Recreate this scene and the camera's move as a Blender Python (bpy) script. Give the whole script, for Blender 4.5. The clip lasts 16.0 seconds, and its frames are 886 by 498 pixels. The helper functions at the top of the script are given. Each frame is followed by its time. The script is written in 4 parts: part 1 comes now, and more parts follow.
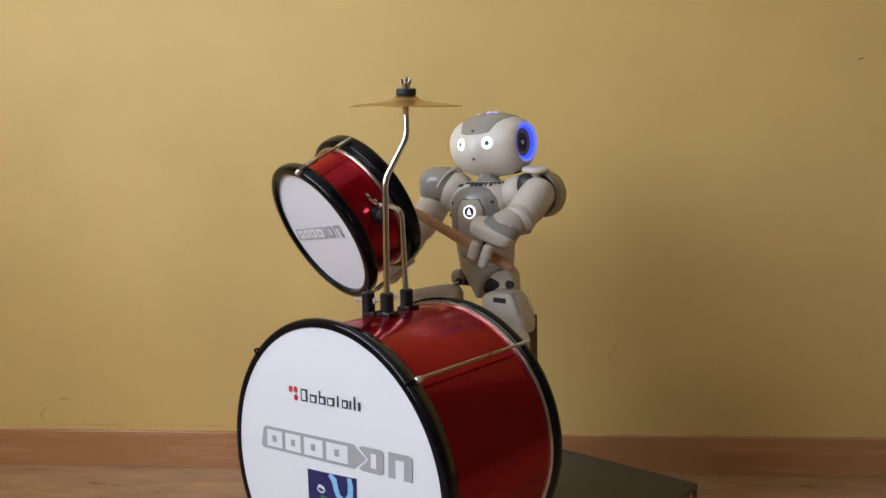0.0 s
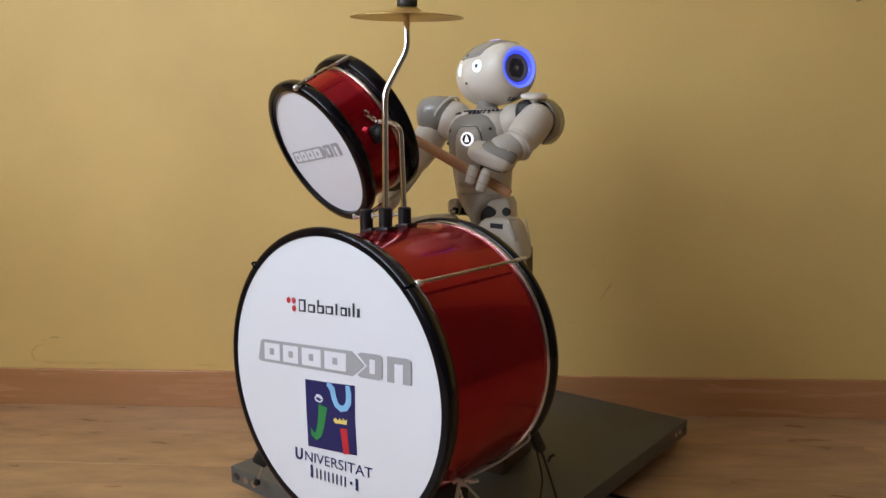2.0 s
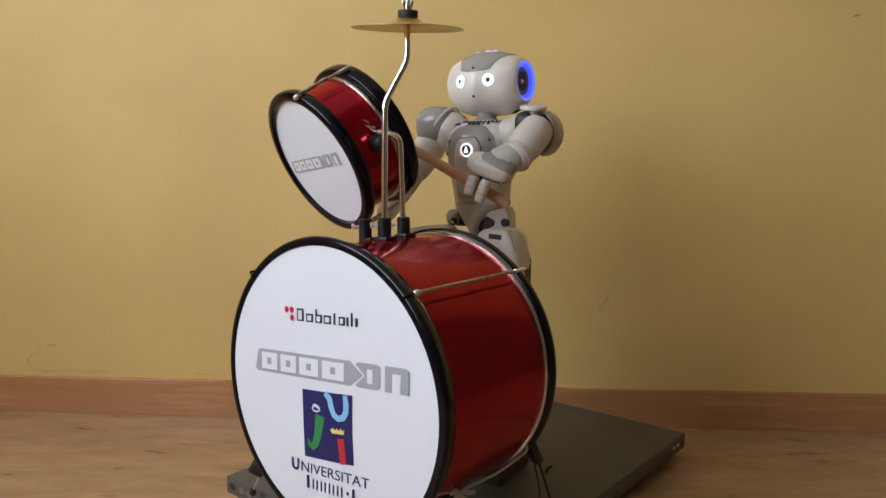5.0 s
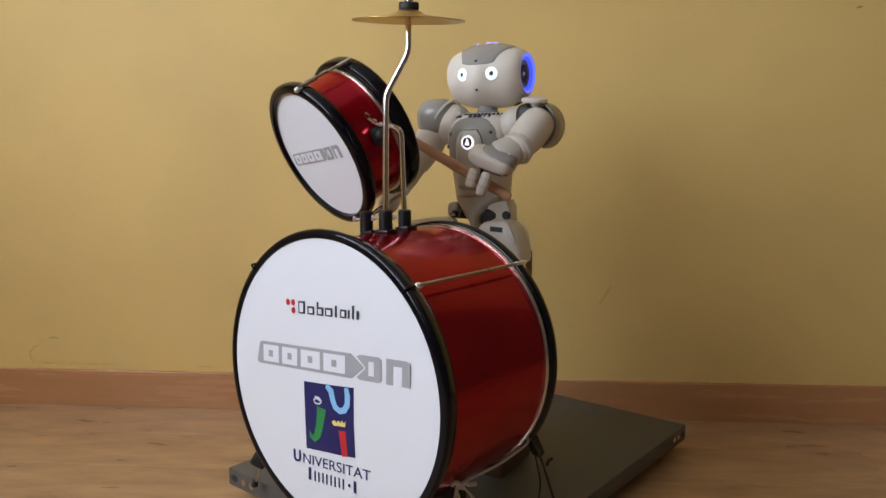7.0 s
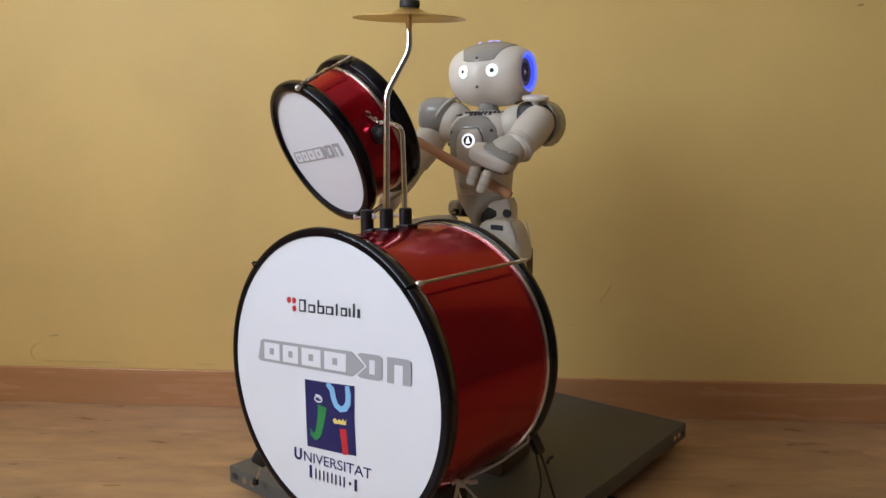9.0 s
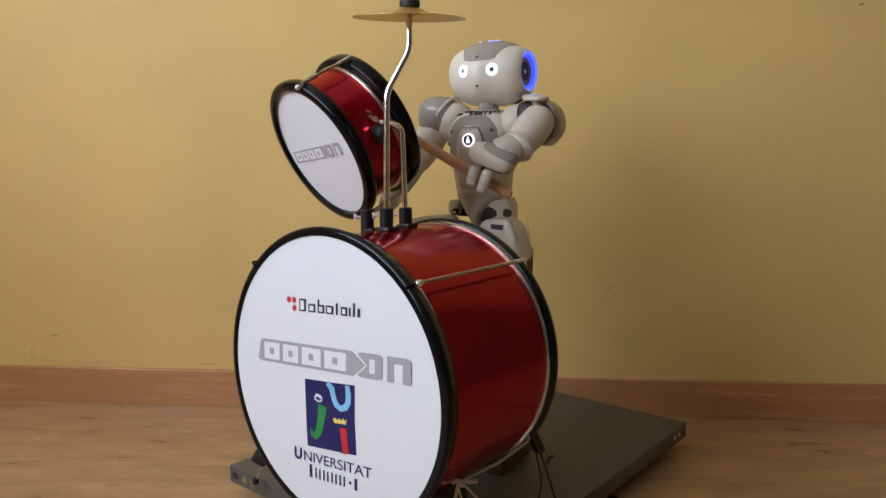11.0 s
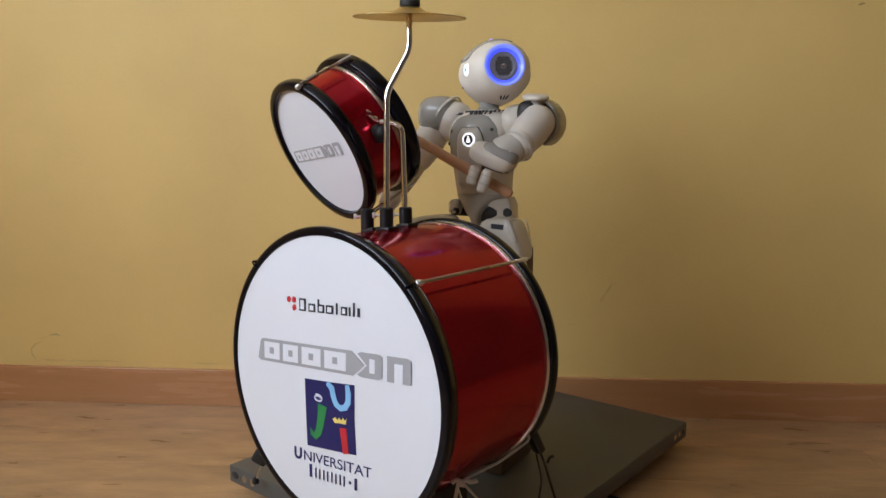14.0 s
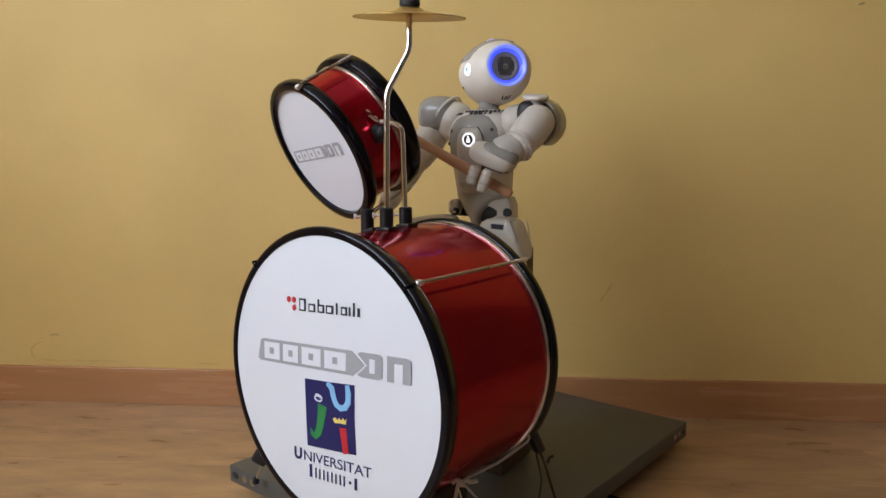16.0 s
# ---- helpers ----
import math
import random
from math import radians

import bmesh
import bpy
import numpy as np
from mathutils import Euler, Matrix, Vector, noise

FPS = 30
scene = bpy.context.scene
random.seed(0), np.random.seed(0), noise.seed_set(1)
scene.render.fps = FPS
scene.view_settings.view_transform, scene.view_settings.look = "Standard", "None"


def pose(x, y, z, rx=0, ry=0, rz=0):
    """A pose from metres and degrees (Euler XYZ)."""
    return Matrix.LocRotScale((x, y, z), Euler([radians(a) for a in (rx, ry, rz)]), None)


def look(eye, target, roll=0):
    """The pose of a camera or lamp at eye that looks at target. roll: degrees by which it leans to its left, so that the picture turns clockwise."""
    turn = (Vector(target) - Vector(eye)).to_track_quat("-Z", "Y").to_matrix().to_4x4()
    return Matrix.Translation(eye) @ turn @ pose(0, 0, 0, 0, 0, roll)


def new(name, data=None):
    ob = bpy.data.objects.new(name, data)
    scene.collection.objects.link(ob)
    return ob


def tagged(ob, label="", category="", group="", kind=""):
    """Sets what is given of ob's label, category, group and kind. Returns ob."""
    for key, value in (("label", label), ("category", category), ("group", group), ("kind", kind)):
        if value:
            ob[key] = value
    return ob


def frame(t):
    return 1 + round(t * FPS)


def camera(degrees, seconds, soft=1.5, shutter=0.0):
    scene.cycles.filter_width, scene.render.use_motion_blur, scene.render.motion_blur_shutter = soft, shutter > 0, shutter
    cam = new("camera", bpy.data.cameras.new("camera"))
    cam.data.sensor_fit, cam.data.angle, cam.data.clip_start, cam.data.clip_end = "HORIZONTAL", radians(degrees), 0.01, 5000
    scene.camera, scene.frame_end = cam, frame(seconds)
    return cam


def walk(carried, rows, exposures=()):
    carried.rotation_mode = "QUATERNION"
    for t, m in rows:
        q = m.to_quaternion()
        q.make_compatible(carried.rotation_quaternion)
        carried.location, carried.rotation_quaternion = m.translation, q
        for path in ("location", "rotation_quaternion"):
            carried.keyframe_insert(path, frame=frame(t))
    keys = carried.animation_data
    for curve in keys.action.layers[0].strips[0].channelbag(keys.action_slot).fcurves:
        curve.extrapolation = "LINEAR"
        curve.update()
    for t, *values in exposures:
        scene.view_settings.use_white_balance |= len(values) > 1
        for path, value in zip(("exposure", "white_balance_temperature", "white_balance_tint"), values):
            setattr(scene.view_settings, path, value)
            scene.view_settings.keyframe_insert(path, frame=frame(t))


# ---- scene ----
cam = camera(61.42, 16.0, soft=1.5)
PATH = [
    (0, 0.0192, 0.0085, 0.7922, 0.974, -5.872, 1.368),
    (0.5, 0.0087, -0.0036, 0.7467, 0.870, -8.554, 1.327),
    (1, 0.0071, -0.0036, 0.7182, 0.497, -9.052, 1.212),
    (1.5, 0.0022, 0.0033, 0.7034, 0.339, -8.539, 1.033),
    (2, 0.0014, 0.0005, 0.7022, 0.087, -7.798, 0.596),
    (2.5, 0.0005, -0.0001, 0.7018, -0.131, -6.995, 0.382),
    (3, 0.0008, -0.0006, 0.7017, -0.223, -6.558, 0.241),
    (3.5, 0.0004, -0.0002, 0.7023, -0.240, -6.478, 0.207),
    (4, 0.0006, 0.0003, 0.7018, -0.181, -6.582, 0.169),
    (6.5, 0.0001, -0.0001, 0.7012, 0.004, -7.459, 0.181),
    (7, 0.0003, -0.0002, 0.7016, 0.013, -7.537, 0.174),
    (7.5, 0.0005, 0.0000, 0.7020, 0.031, -7.621, 0.160),
    (8, 0.0003, 0.0002, 0.7022, 0.046, -7.660, 0.068),
    (8.5, -0.0001, -0.0008, 0.7014, 0.031, -7.652, 0.178),
    (9, -0.0005, -0.0001, 0.7020, 0.034, -7.696, 0.161),
    (11.5, 0.0002, -0.0001, 0.7013, 0.076, -7.719, 0.172),
    (12, 0.0004, 0.0003, 0.7017, 0.090, -7.742, 0.164),
    (12.5, 0.0006, 0.0005, 0.7019, 0.104, -7.758, 0.179),
    (13, 0.0003, 0.0000, 0.7013, 0.083, -7.722, 0.166),
    (13.5, 0.0004, 0.0002, 0.7015, 0.087, -7.736, 0.178),
    (14, 0.0004, 0.0007, 0.7018, 0.092, -7.758, 0.151),
    (14.5, 0.0004, 0.0009, 0.7015, 0.096, -7.745, 0.167),
    (15, 0.0003, -0.0000, 0.7015, 0.084, -7.731, 0.159),
    (15.5, 0.0006, 0.0006, 0.7022, 0.102, -7.775, 0.166),
    (16, 0.0006, 0.0007, 0.7020, 0.100, -7.767, 0.169),
]
walk(cam, [(t, pose(x, y, z, 0, 0, yaw) @ pose(0, 0, 0, pitch) @ pose(0, 0, 0, 0, roll) @ pose(0, 0, 0, 90)) for t, x, y, z, yaw, pitch, roll in PATH])

# ---- light ----
world = bpy.data.worlds.new("sky")
world.use_nodes = True
scene.world = world
sky = world.node_tree.nodes.new("ShaderNodeTexSky")
sky.sky_type = "NISHITA"
sky.sun_disc = False
sky.sun_elevation, sky.sun_rotation = radians(40), radians(200)
world.node_tree.nodes["Background"].inputs["Strength"].default_value = 0.12
world.node_tree.links.new(sky.outputs["Color"], world.node_tree.nodes["Background"].inputs["Color"])

ROOM = pose(0, 0, 0, 0, 0, -4.61)      # the room stands a little askew to the first view
WALL_Y, LEFT_X, RIGHT_X, BACK_Y, HIGH = 1.926, -2.2, 1.75, -3.4, 2.7
WIN = (-2.2, 0.65, 1.10, 2.55)           # the window in the left wall: y from, y to, z from, z to

daylight = bpy.data.lights.new("window_light", "AREA")
daylight.shape, daylight.size, daylight.size_y = "RECTANGLE", 2.75, 1.38
daylight.energy, daylight.color = 91.5, (0.80, 0.88, 1.0)
lamp = new("window_light", daylight)
lamp.matrix_world = ROOM @ look((LEFT_X - 0.03, (WIN[0] + WIN[1]) / 2, (WIN[2] + WIN[3]) / 2), (0.4, (WIN[0] + WIN[1]) / 2 + 0.25, 1.35))
scene.view_settings.exposure = 0.0


# ---- materials ----
def material(name, colour, rough=0.5, metal=0.0, vary=0.08, scale=6.0, grain=0.02, grain_scale=180.0, coat=0.0, emit=None, power=0.0, stretch=None, obj_random=0.0, rough_vary=0.08):
    m = bpy.data.materials.new(name)
    m.use_nodes = True
    nt = m.node_tree
    b = nt.nodes["Principled BSDF"]
    b.inputs["Metallic"].default_value = metal
    b.inputs["Coat Weight"].default_value = coat
    b.inputs["Coat Roughness"].default_value = 0.03
    co = nt.nodes.new("ShaderNodeTexCoord")
    src = co.outputs["Object"]
    if stretch:
        mp = nt.nodes.new("ShaderNodeMapping")
        mp.inputs["Scale"].default_value = stretch
        nt.links.new(src, mp.inputs["Vector"])
        src = mp.outputs["Vector"]
    n1 = nt.nodes.new("ShaderNodeTexNoise")
    n1.inputs["Scale"].default_value, n1.inputs["Detail"].default_value = scale, 5
    n2 = nt.nodes.new("ShaderNodeTexNoise")
    n2.inputs["Scale"].default_value, n2.inputs["Detail"].default_value = grain_scale, 3
    for n in (n1, n2):
        nt.links.new(src, n.inputs["Vector"])
    add = nt.nodes.new("ShaderNodeMath")
    add.operation = "MULTIPLY_ADD"
    nt.links.new(n2.outputs["Fac"], add.inputs[0])
    add.inputs[1].default_value = 0.35
    nt.links.new(n1.outputs["Fac"], add.inputs[2])
    ramp = nt.nodes.new("ShaderNodeMapRange")
    ramp.inputs["From Min"].default_value, ramp.inputs["From Max"].default_value = 0.35, 1.0
    ramp.inputs["To Min"].default_value, ramp.inputs["To Max"].default_value = 1 - vary, 1 + vary
    nt.links.new(add.outputs[0], ramp.inputs["Value"])
    value = ramp.outputs["Result"]
    if obj_random:
        info = nt.nodes.new("ShaderNodeObjectInfo")
        r2 = nt.nodes.new("ShaderNodeMapRange")
        r2.inputs["To Min"].default_value, r2.inputs["To Max"].default_value = 1 - obj_random, 1 + obj_random
        nt.links.new(info.outputs["Random"], r2.inputs["Value"])
        mul = nt.nodes.new("ShaderNodeMath")
        mul.operation = "MULTIPLY"
        nt.links.new(value, mul.inputs[0])
        nt.links.new(r2.outputs["Result"], mul.inputs[1])
        value = mul.outputs[0]
    tint = nt.nodes.new("ShaderNodeVectorMath")
    tint.operation = "SCALE"
    tint.inputs[0].default_value = colour
    nt.links.new(value, tint.inputs["Scale"])
    nt.links.new(tint.outputs["Vector"], b.inputs["Base Color"])
    rr = nt.nodes.new("ShaderNodeMapRange")
    rr.inputs["To Min"].default_value, rr.inputs["To Max"].default_value = max(0.02, rough - rough_vary), min(1, rough + rough_vary)
    nt.links.new(n1.outputs["Fac"], rr.inputs["Value"])
    nt.links.new(rr.outputs["Result"], b.inputs["Roughness"])
    if grain:
        bump = nt.nodes.new("ShaderNodeBump")
        bump.inputs["Strength"].default_value, bump.inputs["Distance"].default_value = grain, 0.004
        nt.links.new(n2.outputs["Fac"], bump.inputs["Height"])
        nt.links.new(bump.outputs["Normal"], b.inputs["Normal"])
    if emit:
        b.inputs["Emission Color"].default_value = (*emit, 1)
        b.inputs["Emission Strength"].default_value = power
    return m


WALL = material("yellow_wall_paint", (0.752, 0.526, 0.185), 0.62, vary=0.10, scale=2.3, grain=0.12, grain_scale=420)
# near black for the unseen south wall, so it throws little light back
BOUNCE_DARK = material("bounce_damping_dark", (0.075, 0.055, 0.042), 0.7, vary=0.04, scale=2.0, grain=0.1, grain_scale=300)
# for the added east wall: dark so the red shell reflects little from the right
REFLECT_DARK = material("reflection_dark_brown", (0.115, 0.080, 0.045), 0.66, vary=0.08, scale=2.0, grain=0.1, grain_scale=300)
CEILING = material("white_ceiling_paint", (0.80, 0.79, 0.76), 0.8, vary=0.03, scale=2.0, grain=0.1, grain_scale=300)
SCUFF = material("dark_scuff", (0.655, 0.452, 0.158), 0.7, vary=0.2, scale=40)
STAIN = material("dark_stain", (0.36, 0.24, 0.085), 0.7, vary=0.2, scale=40)
SMUDGE = material("grey_smudge", (0.50, 0.36, 0.135), 0.7, vary=0.2, scale=40)
PLANK = material("laminate_oak", (0.455, 0.286, 0.155), 0.30, vary=0.34, scale=5.5, grain=0.05, grain_scale=30, stretch=(0.9, 3.6, 3.6), obj_random=0.05)
JOINT = material("floor_underlay", (0.10, 0.06, 0.03), 0.8)
SKIRT = material("skirting_wood", (0.49, 0.240, 0.104), 0.26, vary=0.12, scale=6.0, grain=0.03, grain_scale=60, stretch=(0.5, 6.0, 6.0))
KNOT = material("dark_wood_knot", (0.32, 0.185, 0.098), 0.45, vary=0.3, scale=60)
RED = material("red_sparkle_wrap", (0.37, 0.0050, 0.019), 0.21, metal=0.72, vary=0.16, scale=9, grain=0.0, coat=0.32)
RED.node_tree.nodes["Principled BSDF"].inputs["Specular Tint"].default_value = (0.85, 0.22, 0.26, 1)
BLACK = material("black_plastic", (0.008, 0.008, 0.010), 0.33, vary=0.2, scale=30, grain=0.02)
HOOP = material("glossy_black_hoop", (0.0030, 0.0032, 0.0065), 0.13, vary=0.2, scale=30, grain=0.0)
HOOP.node_tree.nodes["Principled BSDF"].inputs["Specular IOR Level"].default_value = 0.28
RUBBER = material("black_rubber", (0.014, 0.013, 0.013), 0.6, vary=0.2, scale=50)
SKIN = material("white_drum_skin", (0.75, 0.77, 0.82), 0.42, vary=0.02, scale=5, grain=0.03, grain_scale=350)
CHROME = material("chrome", (0.84, 0.83, 0.83), 0.13, metal=1.0, vary=0.06, scale=40, grain=0.0)
NICKEL = material("nickel_plate", (0.80, 0.79, 0.78), 0.34, metal=0.8, vary=0.06, scale=60, grain=0.0)
RING = material("polished_shell_ring", (0.66, 0.64, 0.64), 0.20, metal=1.0, vary=0.06, scale=60, grain=0.0)
DULL = material("dull_steel", (0.52, 0.47, 0.40), 0.28, metal=1.0, vary=0.04, scale=20, grain=0.0, rough_vary=0.03)
BRASS = material("cymbal_brass", (0.62, 0.44, 0.17), 0.34, metal=0.9, vary=0.14, scale=14, grain=0.0)
PANEL = material("grey_painted_steel", (0.095, 0.097, 0.092), 0.45, vary=0.08, scale=5, grain=0.03, grain_scale=300)
SHELL = material("warm_white_plastic", (0.71, 0.655, 0.580), 0.38, vary=0.05, scale=14, grain=0.03, grain_scale=500)
GREY = material("grey_plastic", (0.32, 0.308, 0.288), 0.15, rough_vary=0.04, vary=0.06, scale=16, grain=0.03, grain_scale=500)
PALE_GREY = material("pale_grey_plastic", (0.56, 0.525, 0.470), 0.36, vary=0.05, scale=16, grain=0.03, grain_scale=500)
DARK = material("dark_joint_plastic", (0.035, 0.034, 0.033), 0.5, vary=0.15, scale=40)
MESH_GREY = material("speaker_grey", (0.24, 0.24, 0.25), 0.45, vary=0.1, scale=40)
EYE = material("eye_light", (0.75, 0.88, 0.92), 0.3, emit=(0.72, 0.93, 1.0), power=0.80)
EYE_RIM = material("eye_light_rim", (0.85, 0.95, 1.0), 0.3, emit=(0.80, 0.95, 1.0), power=0.75)
EAR = material("ear_light", (0.1, 0.12, 0.6), 0.3, emit=(0.045, 0.075, 1.0), power=1.15)
EAR_PALE = material("ear_light_diffuser", (0.25, 0.3, 0.8), 0.3, emit=(0.10, 0.165, 1.0), power=1.0)
SPOT = material("head_light", (0.4, 0.4, 0.9), 0.3, emit=(0.30, 0.28, 1.0), power=1.3)
BUTTON = material("button_light", (0.9, 0.9, 0.95), 0.3, emit=(0.92, 0.94, 1.0), power=1.1)
WOOD = material("stick_wood", (0.54, 0.29, 0.16), 0.5, vary=0.14, scale=30, stretch=(1, 1, 0.3), grain=0.03)
CARD = material("brown_board", (0.10, 0.060, 0.030), 0.7, vary=0.12, scale=12, grain=0.06)
CORD = material("grey_cord", (0.40, 0.38, 0.36), 0.8, vary=0.2, scale=200)
INK = material("dark_ink", (0.028, 0.03, 0.045), 0.5, vary=0.1)
INK_NAVY = material("navy_print", (0.011, 0.013, 0.105), 0.45, vary=0.08)
INK_GREY = material("grey_print", (0.36, 0.365, 0.39), 0.5, vary=0.03)
INK_WHITE = material("white_print", (0.75, 0.77, 0.82), 0.45, vary=0.02)
INK_RED = material("red_print", (0.52, 0.02, 0.03), 0.45, vary=0.05)
INK_GREEN = material("green_print", (0.02, 0.22, 0.06), 0.45, vary=0.1)
INK_BLUE = material("light_blue_print", (0.24, 0.52, 0.80), 0.45, vary=0.06)
INK_YELLOW = material("yellow_print", (0.75, 0.62, 0.16), 0.45, vary=0.06)
FRAME = material("white_window_frame", (0.75, 0.75, 0.73), 0.4, vary=0.03)
GLASS = bpy.data.materials.new("window_glass")
GLASS.use_nodes = True
GLASS.node_tree.nodes["Principled BSDF"].inputs["Transmission Weight"].default_value = 1.0
GLASS.node_tree.nodes["Principled BSDF"].inputs["Roughness"].default_value = 0.0
GLASS.node_tree.nodes["Principled BSDF"].inputs["IOR"].default_value = 1.05


# ---- mesh helpers ----
def finish(name, bm, mat, smooth=True, angle=40):
    bmesh.ops.recalc_face_normals(bm, faces=bm.faces)
    me = bpy.data.meshes.new(name)
    bm.to_mesh(me)
    bm.free()
    me.materials.append(mat)
    if smooth:
        me.shade_smooth()
        me.set_sharp_from_angle(angle=radians(angle))
    return me


def thing(name, m, label, category, group="", kind=""):
    ob = new(name)
    ob.empty_display_size = 0.05
    ob.matrix_world = m
    return tagged(ob, label, category, group, kind)


def part(name, bm, mat, parent, label="", m=None, smooth=True, angle=40):
    ob = new(name, finish(name, bm, mat, smooth, angle))
    ob.parent = parent
    if m is not None:
        ob.matrix_basis = m
    return tagged(ob, label)


def single(name, bm, mat, m, label, category, group="", kind="", smooth=True):
    ob = new(name, finish(name, bm, mat, smooth))
    ob.matrix_world = m
    return tagged(ob, label, category, group, kind)


def lathe(profile, seg=48, closed=False, m=None):
    """A body turned round z from (radius, height) pairs."""
    bm = bmesh.new()
    rings = []
    for r, h in profile:
        if r < 1e-6:
            rings.append([bm.verts.new((0, 0, h))])
        else:
            rings.append([bm.verts.new((r * math.cos(2 * math.pi * i / seg), r * math.sin(2 * math.pi * i / seg), h)) for i in range(seg)])
    pairs = list(zip(rings, rings[1:])) + ([(rings[-1], rings[0])] if closed else [])
    for a, b in pairs:
        for i in range(seg):
            j = (i + 1) % seg
            if len(a) == 1 and len(b) == 1:
                continue
            if len(a) == 1:
                bm.faces.new((a[0], b[i], b[j]))
            elif len(b) == 1:
                bm.faces.new((a[i], a[j], b[0]))
            else:
                bm.faces.new((a[i], a[j], b[j], b[i]))
    if m is not None:
        bm.transform(m)
    return bm


def box(sx, sy, sz, bevel=0.0, seg=2, m=None):
    bm = bmesh.new()
    bmesh.ops.create_cube(bm, size=1)
    bmesh.ops.scale(bm, vec=(sx, sy, sz), verts=bm.verts)
    if bevel:
        bmesh.ops.bevel(bm, geom=bm.edges[:], offset=bevel, segments=seg, profile=0.5, affect="EDGES")
    if m is not None:
        bm.transform(m)
    return bm


def span(a, b):
    """The pose at a whose z points at b, and the distance."""
    a, b = Vector(a), Vector(b)
    return Matrix.Translation(a) @ (b - a).to_track_quat("Z", "Y").to_matrix().to_4x4(), (b - a).length


def tube(points, radius, seg=14, round_steps=5, bend=0.012):
    """A round rod along points, with its corners rounded."""
    pts = [Vector(p) for p in points]
    path = [pts[0]]
    for a, p, c in zip(pts, pts[1:], pts[2:]):
        s = p + (a - p).normalized() * min(bend, (a - p).length * 0.45)
        e = p + (c - p).normalized() * min(bend, (c - p).length * 0.45)
        for k in range(round_steps + 1):
            u = k / round_steps
            path.append(s * (1 - u) ** 2 + p * 2 * u * (1 - u) + e * u ** 2)
    path.append(pts[-1])
    bm = bmesh.new()
    rings, q = [], None
    for i, p in enumerate(path):
        d = (path[min(i + 1, len(path) - 1)] - path[max(i - 1, 0)]).normalized()
        if q is None:
            side = d.orthogonal().normalized()
        else:
            side = (side - d * side.dot(d)).normalized()
        q, up = d, d.cross(side)
        rings.append([bm.verts.new(p + (side * math.cos(2 * math.pi * k / seg) + up * math.sin(2 * math.pi * k / seg)) * radius) for k in range(seg)])
    for a, b in zip(rings, rings[1:]):
        for k in range(seg):
            bm.faces.new((a[k], a[(k + 1) % seg], b[(k + 1) % seg], b[k]))
    bm.faces.new(rings[0][::-1])
    bm.faces.new(rings[-1])
    return bm


def limb(a, b, ra, rb, seg=28, flat=1.0, cap=0.75):
    """A rounded limb from a to b, thick ra at a and rb at b."""
    m, d = span(a, b)
    prof = []
    for k in range(7):
        u = math.pi / 2 * k / 6
        prof.append((ra * math.sin(u), -ra * cap * math.cos(u)))
    for k in range(1, 6):
        u = k / 6
        prof.append((ra + (rb - ra) * u + 0.04 * (ra + rb) * math.sin(math.pi * u), d * u))
    for k in range(7):
        u = math.pi / 2 * k / 6
        prof.append((rb * math.cos(u), d + rb * cap * math.sin(u)))
    prof[0], prof[-1] = (0, prof[0][1]), (0, prof[-1][1])
    return lathe(prof, seg, m=m @ Matrix.Diagonal((1, flat, 1, 1)))


def loft(sections, seg=40, power=2.6):
    """A body through level sections (z, half width, front y, back y, middle x)."""
    bm = bmesh.new()
    rings = []
    for z, w, yf, yb, x in sections:
        ring = []
        for k in range(seg):
            a = 2 * math.pi * k / seg
            c, s = math.cos(a), math.sin(a)
            cx = math.copysign(abs(c) ** (2 / power), c)
            sy = math.copysign(abs(s) ** (2 / power), s)
            ring.append(bm.verts.new((x + w * cx, (yf + yb) / 2 + (yb - yf) / 2 * sy, z)))
        rings.append(ring)
    for a, b in zip(rings, rings[1:]):
        for k in range(seg):
            bm.faces.new((a[k], a[(k + 1) % seg], b[(k + 1) % seg], b[k]))
    bm.faces.new(rings[0][::-1])
    bm.faces.new(rings[-1])
    return bm


def ball(c, rx, ry, rz, seg=28, m=None):
    bm = bmesh.new()
    bmesh.ops.create_uvsphere(bm, u_segments=seg, v_segments=seg // 2, radius=1)
    bmesh.ops.scale(bm, vec=(rx, ry, rz), verts=bm.verts)
    if m is not None:
        bm.transform(m)
    bmesh.ops.translate(bm, vec=c, verts=bm.verts)
    return bm


def pebble(c, rx, ry, rz, power=2.6, m=None, seg=32):
    """A rounded block: fuller than a ball, with soft edges."""
    bm = bmesh.new()
    bmesh.ops.create_uvsphere(bm, u_segments=seg, v_segments=seg // 2, radius=1)
    for v in bm.verts:
        k = (abs(v.co.x) ** power + abs(v.co.y) ** power + abs(v.co.z) ** power) ** (-1 / power)
        v.co = Vector((v.co.x * k * rx, v.co.y * k * ry, v.co.z * k * rz)) + Vector(c)
    if m is not None:
        bm.transform(m)
    return bm


def rounded(outline, y0, y1, bevel):
    """A thick plate with its outline in the x z plane, from y0 to y1, its rims rounded."""
    bm = bmesh.new()
    f = [bm.verts.new((x, y0, z)) for x, z in outline]
    b = [bm.verts.new((x, y1, z)) for x, z in outline]
    rims = [bm.faces.new(f), bm.faces.new(b[::-1])]
    n = len(outline)
    for i in range(n):
        bm.faces.new((f[i], b[i], b[(i + 1) % n], f[(i + 1) % n]))
    bmesh.ops.recalc_face_normals(bm, faces=bm.faces)
    edges = list({e for face in rims for e in face.edges})
    bmesh.ops.bevel(bm, geom=edges, offset=bevel, segments=3, profile=0.5, affect="EDGES")
    return bm


